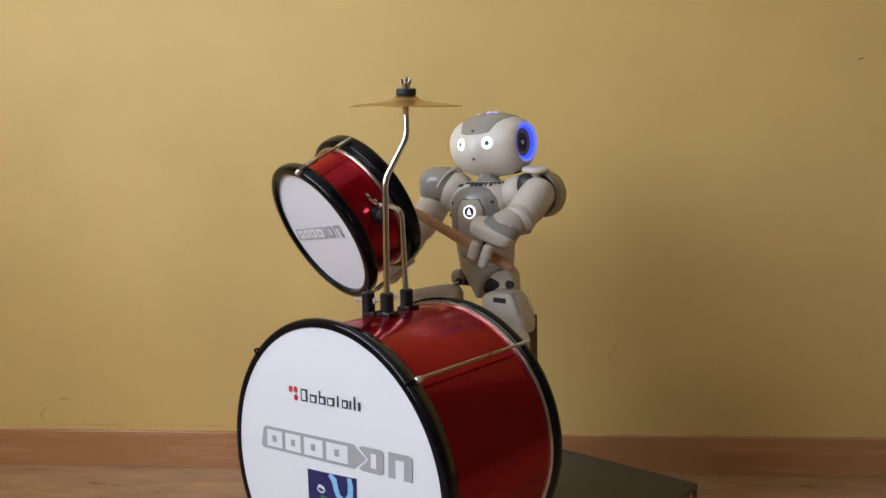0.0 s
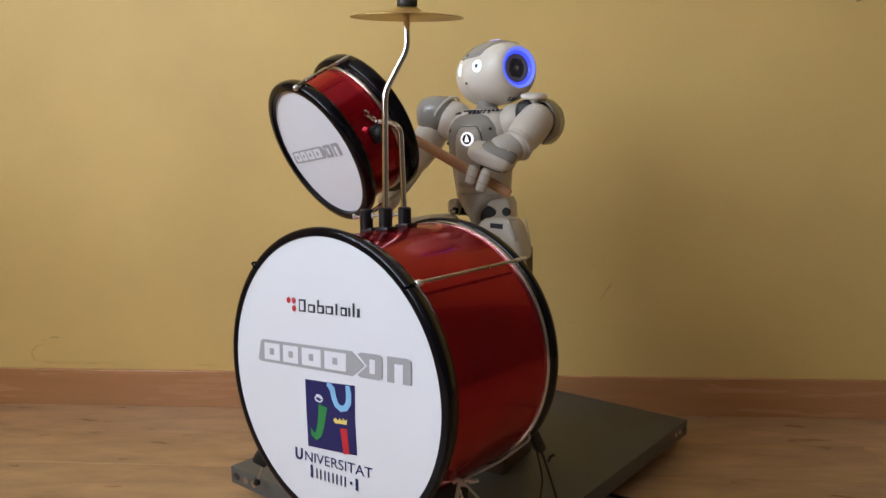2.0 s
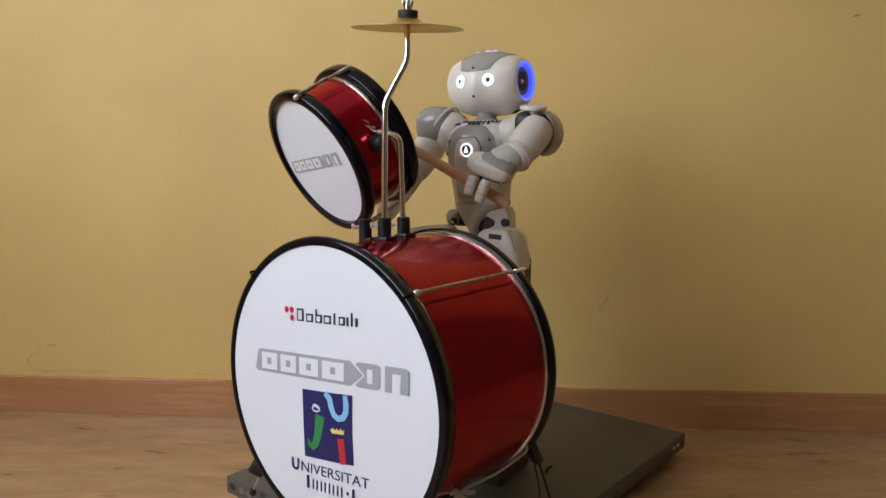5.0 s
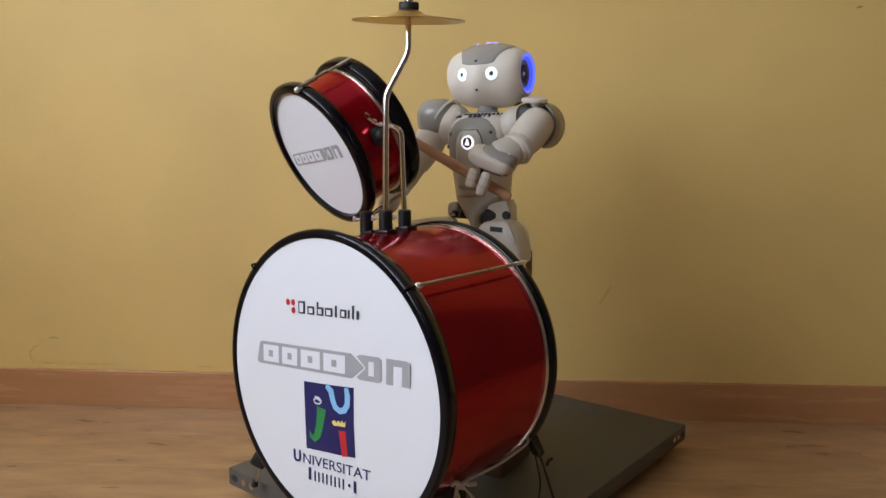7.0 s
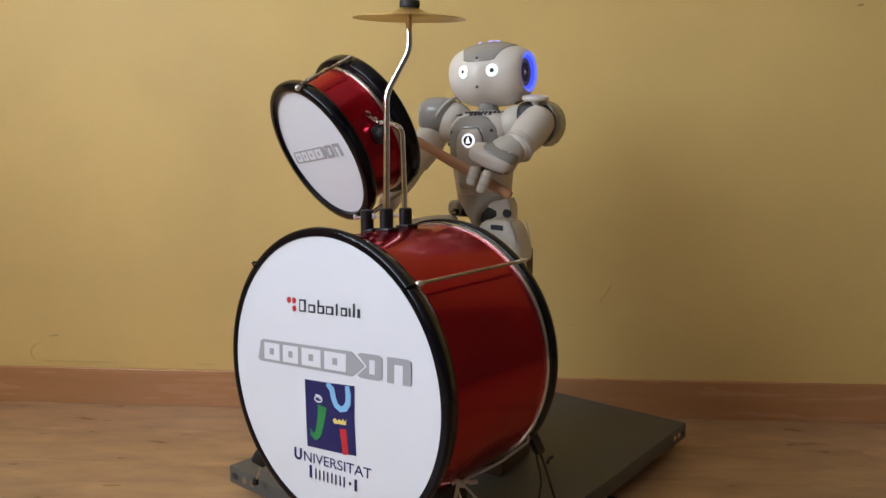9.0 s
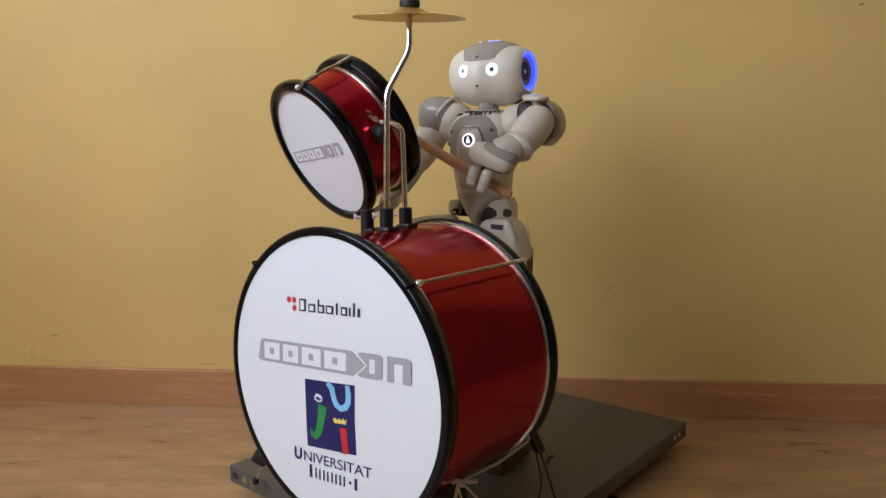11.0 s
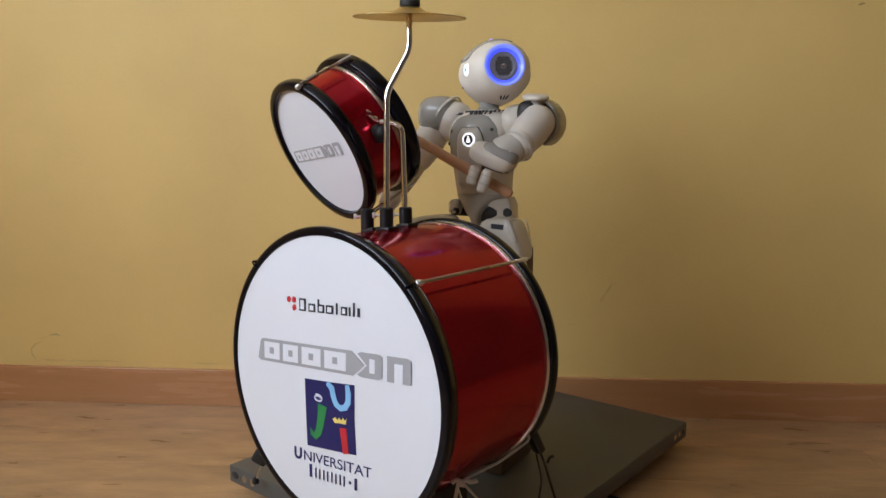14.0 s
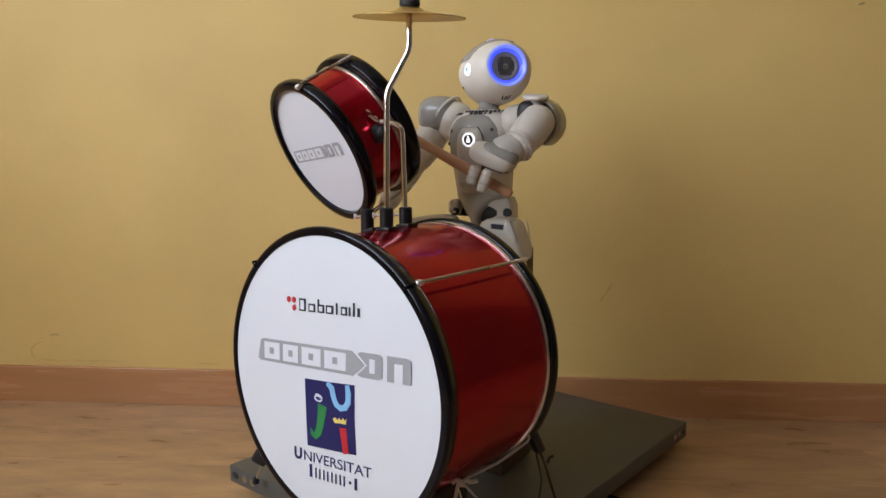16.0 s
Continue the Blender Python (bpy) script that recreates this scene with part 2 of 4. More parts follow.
def plate(outline, thick, m=None):
    """A flat plate in the x z plane, its face towards minus y."""
    bm = bmesh.new()
    f = [bm.verts.new((x, -thick, z)) for x, z in outline]
    b = [bm.verts.new((x, 0, z)) for x, z in outline]
    bm.faces.new(f)
    bm.faces.new(b[::-1])
    n = len(outline)
    for i in range(n):
        bm.faces.new((f[i], b[i], b[(i + 1) % n], f[(i + 1) % n]))
    if m is not None:
        bm.transform(m)
    return bm


def join(*bms):
    out = bmesh.new()
    for b in bms:
        me = bpy.data.meshes.new("joint")
        b.to_mesh(me)
        b.free()
        out.from_mesh(me)
        bpy.data.meshes.remove(me)
    return out


def stroke(points, width):
    """The outline of a flat stroke along points; width may be a list."""
    pts = [Vector(p) for p in points]
    ws = width if isinstance(width, (list, tuple)) else [width] * len(pts)
    left, right = [], []
    for i, p in enumerate(pts):
        d = (pts[min(i + 1, len(pts) - 1)] - pts[max(i - 1, 0)]).normalized()
        n = Vector((-d.y, d.x)) * ws[i] / 2
        left.append(tuple(p + n))
        right.append(tuple(p - n))
    return left + right[::-1]


def rect(x0, z0, x1, z1, skew=0.0):
    return [(x0, z0), (x1, z0 + skew * (x1 - x0)), (x1, z1 + skew * (x1 - x0)), (x0, z1)]


# ---- the room ----
def slab(name, x0, y0, z0, x1, y1, z1, mat, label, category):
    return single(name, box(x1 - x0, y1 - y0, z1 - z0), mat, ROOM @ pose((x0 + x1) / 2, (y0 + y1) / 2, (z0 + z1) / 2), label, category, kind="structure", smooth=False)


def room():
    slab("wall_north", LEFT_X - 0.2, WALL_Y, -0.02, RIGHT_X + 0.2, WALL_Y + 0.15, HIGH, WALL, "ochre yellow painted wall with faint scuffs", "wall")
    # unseen wall, added dark to dim the drum's reflections and the bounce
    slab("unseen_wall_east", RIGHT_X, BACK_Y, -0.02, RIGHT_X + 0.15, WALL_Y, HIGH, REFLECT_DARK, "unseen side wall, added dark brown to dim reflections and bounce", "wall")
    # closes the room behind the camera; its darkness is made up to cut bounce
    slab("unseen_wall_south", LEFT_X - 0.2, BACK_Y - 0.15, -0.02, RIGHT_X + 0.2, BACK_Y, HIGH, BOUNCE_DARK, "unseen wall behind the viewer, added dark to cut bounced light", "wall")
    y0, y1, z0, z1 = WIN
    x0, x1 = LEFT_X - 0.2, LEFT_X
    west = join(box(0.2, y0 - BACK_Y, HIGH + 0.02, m=pose((x0 + x1) / 2, (BACK_Y + y0) / 2, HIGH / 2 - 0.01)),
                box(0.2, WALL_Y - y1, HIGH + 0.02, m=pose((x0 + x1) / 2, (WALL_Y + y1) / 2, HIGH / 2 - 0.01)),
                box(0.2, y1 - y0, z0 + 0.02, m=pose((x0 + x1) / 2, (y0 + y1) / 2, z0 / 2 - 0.01)),
                box(0.2, y1 - y0, HIGH - z1, m=pose((x0 + x1) / 2, (y0 + y1) / 2, (HIGH + z1) / 2)))
    single("wall_west", west, WALL, ROOM, "ochre yellow wall with a window opening", "wall", kind="structure", smooth=False)
    slab("ceiling", LEFT_X - 0.2, BACK_Y - 0.15, HIGH, RIGHT_X + 0.2, WALL_Y + 0.15, HIGH + 0.1, CEILING, "plain white ceiling", "ceiling")
    win = thing("window_1", ROOM @ pose(LEFT_X - 0.13, (y0 + y1) / 2, z0), "white framed window in the side wall", "window", kind="structure")
    w, h = y1 - y0, z1 - z0
    part("window_frame", join(box(0.05, 0.05, h, m=pose(0, -w / 2 + 0.025, h / 2)), box(0.05, 0.05, h, m=pose(0, w / 2 - 0.025, h / 2)), box(0.05, w - 0.1, 0.05, m=pose(0, 0, 0.025)), box(0.05, w - 0.1, 0.05, m=pose(0, 0, h - 0.025)), box(0.05, 0.05, h - 0.1, m=pose(0, 0, h / 2))), FRAME, win, smooth=False)
    for s in (-1, 1):
        p = part("pane", box(0.006, w / 2 - 0.075, h - 0.1, m=pose(0, s * (w / 4 - 0.0125), h / 2)), GLASS, win, smooth=False)
        p.visible_shadow = False
    part("window_sill", box(0.16, w, 0.03, 0.004, m=pose(0.11, 0, 0.016)), FRAME, win)
    # skirting board along the seen wall, with a rounded top edge
    bm = bmesh.new()
    prof = [(0, 0.0003), (0.0095, 0.0003), (0.010, 0.0012), (0.010, 0.099), (0.009, 0.1005), (0, 0.101)]
    a = [bm.verts.new((LEFT_X, WALL_Y - d, z)) for d, z in prof]
    b = [bm.verts.new((RIGHT_X, WALL_Y - d, z)) for d, z in prof]
    for i in range(len(prof)):
        j = (i + 1) % len(prof)
        bm.faces.new((a[i], a[j], b[j], b[i]))
    bm.faces.new(a)
    bm.faces.new(b[::-1])
    single("baseboard", bm, SKIRT, ROOM, "orange-brown wooden skirting board along the wall", "baseboard", kind="structure", smooth=False)


def scuffs():
    """Faint dark marks on the wall, each a thin smear of dirt."""
    def smear(points, width, name="wall_scuff", mat=SCUFF):
        bm = plate(stroke(points, width), 0.0012)
        single(name, bm, mat, ROOM @ pose(0, WALL_Y - 0.0004, 0), "thin dark scuff mark on the yellow wall", "scuff", kind="structure", smooth=False)
    smear([(-1.255, 0.188), (-1.246, 0.190), (-1.235, 0.1905), (-1.226, 0.188)], [0.001, 0.004, 0.0055, 0.0015], mat=SMUDGE)
    smear([(-1.288, 0.178), (-1.280, 0.180), (-1.270, 0.182), (-1.262, 0.183)], [0.0005, 0.0030, 0.0022, 0.0005])
    smear([(0.250, 0.303), (0.256, 0.313), (0.263, 0.324), (0.274, 0.342), (0.282, 0.355)], [0.002, 0.0085, 0.0045, 0.0075, 0.002])
    smear([(0.842, 1.0375), (0.847, 1.0390), (0.853, 1.0405), (0.858, 1.0405)], [0.0012, 0.0050, 0.0048, 0.0012], mat=STAIN)
    smear([(-1.290, 0.121), (-1.262, 0.117), (-1.225, 0.118), (-1.190, 0.116)], [0.001, 0.0045, 0.0035, 0.001])
    smear([(-1.272, 0.172), (-1.298, 0.163), (-1.312, 0.148), (-1.311, 0.132), (-1.300, 0.119)], [0.001, 0.0055, 0.0030, 0.0045, 0.002])
    smear([(-1.195, 0.119), (-1.150, 0.117), (-1.105, 0.1185), (-1.060, 0.117)], [0.001, 0.0035, 0.0030, 0.001])
    smear([(-0.840, 0.118), (-0.805, 0.116), (-0.775, 0.118)], [0.0008, 0.0040, 0.0008])
    smear([(0.168, 0.242), (0.180, 0.244), (0.195, 0.243)], [0.0006, 0.0016, 0.0006])


room()
scuffs()


# ---- drum kit ----
def frame_from(c, yaw, pitch):
    """The pose at c whose y runs along the drum's axis, with z up across it."""
    return pose(*c) @ pose(0, 0, 0, 0, 0, -yaw) @ pose(0, 0, 0, pitch)


Y_AXIS = pose(0, 0, 0, -90)    # turns a body made round z so that it runs along y

BASS = frame_from((-0.1658, 1.0175, 0.3742), 38.80, 0.10)
TOM = frame_from((-0.2080, 1.2836, 0.6954), 52.50, 27.70)


def hoop(r_in, r_out, r_lip, y0, y1, taper=0.0):
    """A drum hoop from y0 to y1, with a lip over the skin at y0."""
    e, w = 0.003, y1 - y0
    back = r_out - taper
    return lathe([(r_lip, y0 + 0.004), (r_lip + e * 0.5, y0 + 0.0004), (r_lip + e, y0), (r_out - e * 1.6, y0 + 0.0003), (r_out - e * 0.6, y0 + e * 0.6), (r_out - e * 0.15, y0 + e * 1.5), (r_out, y0 + e * 2.4), (back + (r_out - back) * 0.4 + 0.0003, y0 + w * 0.6), (back - e * 0.15, y1 - e * 1.2), (back - e * 0.5, y1 - e * 0.4), (back - e, y1), (r_in, y1), (r_in, y0 + 0.009), (r_lip, y0 + 0.009)], 112, closed=True, m=Y_AXIS)


def mirror_y(y0, y1):
    return pose(0, y0 + y1, 0) @ Matrix.Diagonal((1, -1, 1, 1))


def drum(name, m, r_shell, r_out, r_lip, depth, lip, front_w, hoop_w, label, angles, rod_r, skin_y=0.0, back_out=None):
    d = thing(name, m, label, "drum")
    shell = part("shell", lathe([(r_shell, 0.004), (r_shell, depth - 0.012), (r_shell - 0.005, depth - 0.012), (r_shell - 0.005, 0.004)], 128, closed=True, m=Y_AXIS), RED, d, "glossy red shell")
    part("front_hoop", hoop(r_shell + 0.0015, r_out, r_lip, -lip, front_w, 0.0008 if skin_y else 0.0070), HOOP, d, "black plastic hoop")
    bm = hoop(r_shell + 0.0015, back_out or r_out, min(r_lip, r_shell), 0, hoop_w)
    bm.transform(mirror_y(0, depth))
    part("back_hoop", bm, HOOP, d, "black plastic hoop")
    skin = part("front_skin", lathe([(0, 0.0), (r_lip * 0.6, 0.0002), (r_lip + 0.002, 0.0012), (r_lip + 0.002, 0.003), (0, 0.002)], 96, m=Y_AXIS), SKIN, d, "white drum skin with printed marks", m=pose(0, skin_y, 0))
    part("back_skin", lathe([(0, depth - 0.009), (r_lip + 0.002, depth - 0.009), (r_lip + 0.002, depth - 0.007), (0, depth - 0.007)], 96, m=Y_AXIS), SKIN, d, "white drum skin")
    y = depth - hoop_w - 0.001
    part("shell_ring", lathe([(r_shell, y - 0.0075), (r_shell + 0.0022, y - 0.0072), (r_shell + 0.0036, y - 0.0056), (r_shell + 0.0042, y - 0.0030), (r_shell + 0.0036, y - 0.0008), (r_shell + 0.0020, y), (r_shell, y)], 96, m=Y_AXIS), DULL if skin_y else RING, d, "bright metal ring")
    part("shell_bead", lathe([(r_shell - 0.001, y - 0.0170), (r_shell + 0.0003, y - 0.0155), (r_shell + 0.0006, y - 0.0135), (r_shell + 0.0003, y - 0.0115), (r_shell - 0.001, y - 0.0100)], 96, m=Y_AXIS), RED, d, "raised red bead")
    for a in (radians(v) for v in angles):
        r = r_out + rod_r + (0.001 if skin_y else -0.0005)
        x, z = r * math.cos(a), r * math.sin(a)
        rod = part("tension_rod", tube([(x, -0.006 if skin_y else 0.016, z), (x, depth - 0.014, z)], rod_r, 10), DULL, d, "thin steel tension rod")
        turn = pose(x, 0, z, 0, -math.degrees(a), 0)
        part("claw", join(box(0.011, 0.0020, 0.0030, 0.0008, m=turn @ pose(-0.0055, -lip - 0.0008, 0)), box(0.0020, 0.016 if skin_y else 0.028, 0.0045, 0.0008, m=turn @ pose(-0.0005, -lip + (0.007 if skin_y else 0.0135), 0))), HOOP, rod, "thin black claw over the hoop")
        part("screw_head", lathe([(0, -0.0065), (0.0026, -0.0060), (0.0042, -0.0042), (0.0047, 0.001), (0.0034, 0.0022), (0.0034, 0.0070), (0, 0.0075)], 18, m=turn @ pose(-0.0032 if skin_y else -0.0010, -lip + (-0.0005 if skin_y else 0.0210), 0) @ Y_AXIS), NICKEL, rod, "chrome screw head")
        if skin_y:
            part("sleeve", lathe([(0, 0.006), (rod_r * 1.6, 0.007), (rod_r * 1.7, 0.026), (rod_r * 1.1, 0.029), (0, 0.030)], 12, m=turn @ Y_AXIS), CHROME, rod, "chrome sleeve")
        part("sleeve", lathe([(0, depth - 0.042), (rod_r * 1.15, depth - 0.041), (rod_r * 1.2, depth - 0.016), (rod_r * 1.1, depth - 0.013), (0, depth - 0.012)], 12, m=turn @ Y_AXIS), NICKEL, rod, "chrome sleeve")
    return d, skin


bass, bass_skin = drum("bass_drum", BASS, 0.2035, 0.2205, 0.2066, 0.284, 0.0012, 0.0310, 0.020, "red bass drum with white skin lying on its side", (45, 135), 0.0026, 0.0, 0.2115)
tom, tom_skin = drum("tom_drum", TOM, 0.1150, 0.1315, 0.1158, 0.1125, 0.0100, 0.0110, 0.026, "small red tom drum tilted on a chrome arm", (67, 300), 0.0024, -0.004, 0.1300)


def set_print(xx, xz, x0, zx, zz, z0):
    """How a print's own x and z lie on its skin."""
    return Matrix(((xx, 0, xz, x0), (0, 1, 0, 0), (zx, 0, zz, z0), (0, 0, 0, 1)))


BASS_PRINT = set_print(1.0440, 0.0260, 0.0062, 0.0215, 1.0090, 0.0104)
TOM_PRINT = set_print(1.0347, -0.0199, 0.0077, 0.0, 1.0145, -0.0003)


def decal(name, outline, mat, parent, level=1, label="", m=None):
    t = 0.0005 * level
    lie = pose(0, -t + 0.0002, 0) @ (TOM_PRINT if parent == tom_skin else BASS_PRINT)
    return part(name, plate(outline, 0.0004, m=lie if m is None else lie @ m), mat, parent, label, smooth=False)


def tag_mark(parent, x0, z0, w, h, skew, m=None):
    """The maker's mark: a grey arrow tag with white blocks, and two grey frames after it."""
    def S(pts):
        return [(x0 + u * w, z0 + v * h + skew * u * w) for u, v in pts]
    decal("print_tag", S([(0.0, 0.10), (0.022, 0.92), (0.04, 1.0), (0.655, 1.0), (0.733, 0.5), (0.66, 0.0), (0.02, 0.0)]), INK_GREY, parent, 1, "grey printed arrow tag", m)
    for a, b in ((0.050, 0.165), (0.190, 0.300), (0.325, 0.455), (0.480, 0.620)):
        decal("print_block", S([(a, 0.13), (b, 0.13), (b, 0.87), (a, 0.87)]), INK_WHITE, parent, 2, m=m)
    for a, b in ((0.092, 0.122), (0.232, 0.260), (0.375, 0.405), (0.535, 0.565)):
        decal("print_block", S([(a, 0.36), (b, 0.36), (b, 0.64), (a, 0.64)]), INK_GREY, parent, 3, m=m)
    decal("print_frame", S([(0.690, 0.08), (0.748, 0.5), (0.690, 0.92), (0.710, 1.0), (0.82, 1.0), (0.838, 0.9), (0.838, 0.1), (0.82, 0.0), (0.710, 0.0)]), INK_GREY, parent, 1, "grey printed block", m)
    decal("print_block", S([(0.764, 0.22), (0.796, 0.22), (0.796, 0.78), (0.764, 0.78)]), INK_WHITE, parent, 2, m=m)
    decal("print_frame", S([(0.866, 0.0), (0.866, 1.0), (0.98, 1.0), (1.0, 0.9), (1.0, 0.0)]), INK_GREY, parent, 1, "grey printed block", m)
    decal("print_block", S([(0.909, -0.01), (0.956, -0.01), (0.956, 0.74), (0.909, 0.74)]), INK_WHITE, parent, 2, m=m)


def bass_prints():
    s = bass_skin
    for x, z in ((-0.0813, 0.1002), (-0.0705, 0.1007), (-0.0701, 0.0891)):
        decal("print_dot", [(x + 0.0040 * math.cos(a * math.pi / 8), z + 0.0046 * math.sin(a * math.pi / 8)) for a in range(16)], INK_RED, s, 1, "red printed dot")
    # a row of dark plain frames and bars where the sponsor's name is printed
    for x0, x1, h, hollow in ((-0.0595, -0.0460, 0.0180, 1), (-0.0405, -0.0270, 0.0118, 2), (-0.0220, -0.0090, 0.0118, 2), (-0.0055, 0.0085, 0.0118, 2), (0.0135, 0.0167, 0.0160, 0), (0.0232, 0.0348, 0.0118, 1), (0.0376, 0.0408, 0.0120, 0), (0.0455, 0.0487, 0.0185, 0), (0.0535, 0.0580, 0.0118, 0), (-0.0220, -0.0188, 0.0190, 0)):
        z = 0.0860 + 0.042 * (x0 + 0.06)
        decal("print_bar", rect(x0, z, x1, z + h, 0.042), INK, s, 1)
        if hollow:
            t = 0.0030
            decal("print_gap", rect(x0 + t, z + t * 0.8, x1 - t, z + h - t * 0.8, 0.042), INK_WHITE, s, 2)
    tag_mark(s, -0.1520, -0.0010, 0.2980, 0.0345, 0.048)
    # the square emblem: navy ground with a blue bow, a green hook, a yellow comb and a red bar
    decal("print_emblem", [(-0.0495, -0.0125), (0.0005, -0.009), (0.048, -0.0045), (0.0478, -0.055), (0.0508, -0.1035), (0.020, -0.107), (-0.010, -0.1095), (-0.0455, -0.1125), (-0.0480, -0.06)], INK_NAVY, s, 1, "navy printed emblem")
    bow = [(-0.004, -0.0105), (0.0055, -0.017), (0.0085, -0.029), (0.0135, -0.0385), (0.022, -0.0425), (0.031, -0.0395), (0.0365, -0.031), (0.0370, -0.018), (0.0345, -0.0070)]
    decal("print_bow", stroke(bow, [0.0075, 0.0105, 0.0100, 0.0095, 0.0090, 0.0095, 0.010, 0.010, 0.0075]), INK_BLUE, s, 2, "light blue printed bow")
    hook = [(-0.0135, -0.0455), (-0.0155, -0.060), (-0.0185, -0.076), (-0.0225, -0.088), (-0.0290, -0.0945), (-0.0355, -0.0915), (-0.0385, -0.0835)]
    decal("print_hook", stroke(hook, [0.018, 0.0155, 0.0135, 0.0125, 0.011, 0.0075, 0.001]), INK_GREEN, s, 2, "green printed hook")
    swirl = [(-0.0225 + (0.0045 + 0.0035 * k / 14) * math.cos(0.6 * k) * 1.15, -0.0365 + (0.0025 + 0.0032 * k / 14) * math.sin(0.6 * k)) for k in range(15)]
    decal("print_swirl", stroke(swirl, 0.0021), INK_WHITE, s, 2, "white printed swirl")
    comb = [(0.0065, -0.0615), (0.0105, -0.0660), (0.020, -0.0645), (0.0325, -0.0635), (0.0335, -0.0545), (0.0300, -0.0590), (0.0262, -0.0550), (0.0235, -0.0600), (0.0190, -0.0565), (0.0160, -0.0610), (0.0115, -0.0575)]
    decal("print_comb", comb, INK_YELLOW, s, 2, "yellow printed comb")
    decal("print_bar", [(0.0200, -0.0715), (0.0330, -0.0690), (0.0375, -0.1050), (0.0265, -0.1075)], INK_RED, s, 2, "red printed bar")
    lettering("U", -0.0742, -0.1392, 0.0160, 0.0185, 0.055, INK_NAVY, s, "navy printed initial", 0.035)
    lettering("NIVERSITAT", -0.0535, -0.1370, 0.1325, 0.0150, 0.055, INK_NAVY, s, "navy printed word")
    # the name below it, as plain bars
    decal("print_bar", rect(-0.0420, -0.1598, -0.0372, -0.1405, 0.055), INK_NAVY, s, 1)
    for k in range(4):
        x = -0.0300 + 0.0163 * k
        z = -0.1590 + 0.055 * (x + 0.0400)
        for dx in (0.0, 0.0078):
            decal("print_bar", rect(x + dx, z, x + dx + 0.0022, z + 0.0150, 0.055), INK_NAVY, s, 1)
    decal("print_dot", [(0.0393 + 0.0022 * math.cos(a * math.pi / 6), -0.1470 + 0.0024 * math.sin(a * math.pi / 6)) for a in range(12)], INK_NAVY, s, 1)
    decal("print_bar", rect(0.0478, -0.1552, 0.0522, -0.1380, 0.055), INK_NAVY, s, 1)


def lettering(word, x0, z0, width, height, slope, mat, parent, label="", bold=0.0):
    """A word in flat relief, fitted into a box whose lower left corner is x0, z0."""
    cu = bpy.data.curves.new("word", "FONT")
    cu.body, cu.extrude, cu.offset = word, 0.02, bold
    tmp = bpy.data.objects.new("word", cu)
    me = bpy.data.meshes.new_from_object(tmp)
    bpy.data.objects.remove(tmp)
    xs, ys = [v.co.x for v in me.vertices], [v.co.y for v in me.vertices]
    kx, ky = width / (max(xs) - min(xs)), height / (max(ys) - min(ys))
    left, low = min(xs), min(ys)
    bm = bmesh.new()
    bm.from_mesh(me)
    bpy.data.meshes.remove(me)
    for v in bm.verts:
        x, z = (v.co.x - left) * kx, (v.co.y - low) * ky
        v.co = BASS_PRINT @ Vector((x0 + x, -0.0003 - 0.0002 * (v.co.z > 0), z0 + z + slope * x))
    part("print_word", bm, mat, parent, label, smooth=False)


bass_prints()
tag_mark(tom_skin, -0.1060, -0.0210, 0.1760, 0.0225, 0.105)


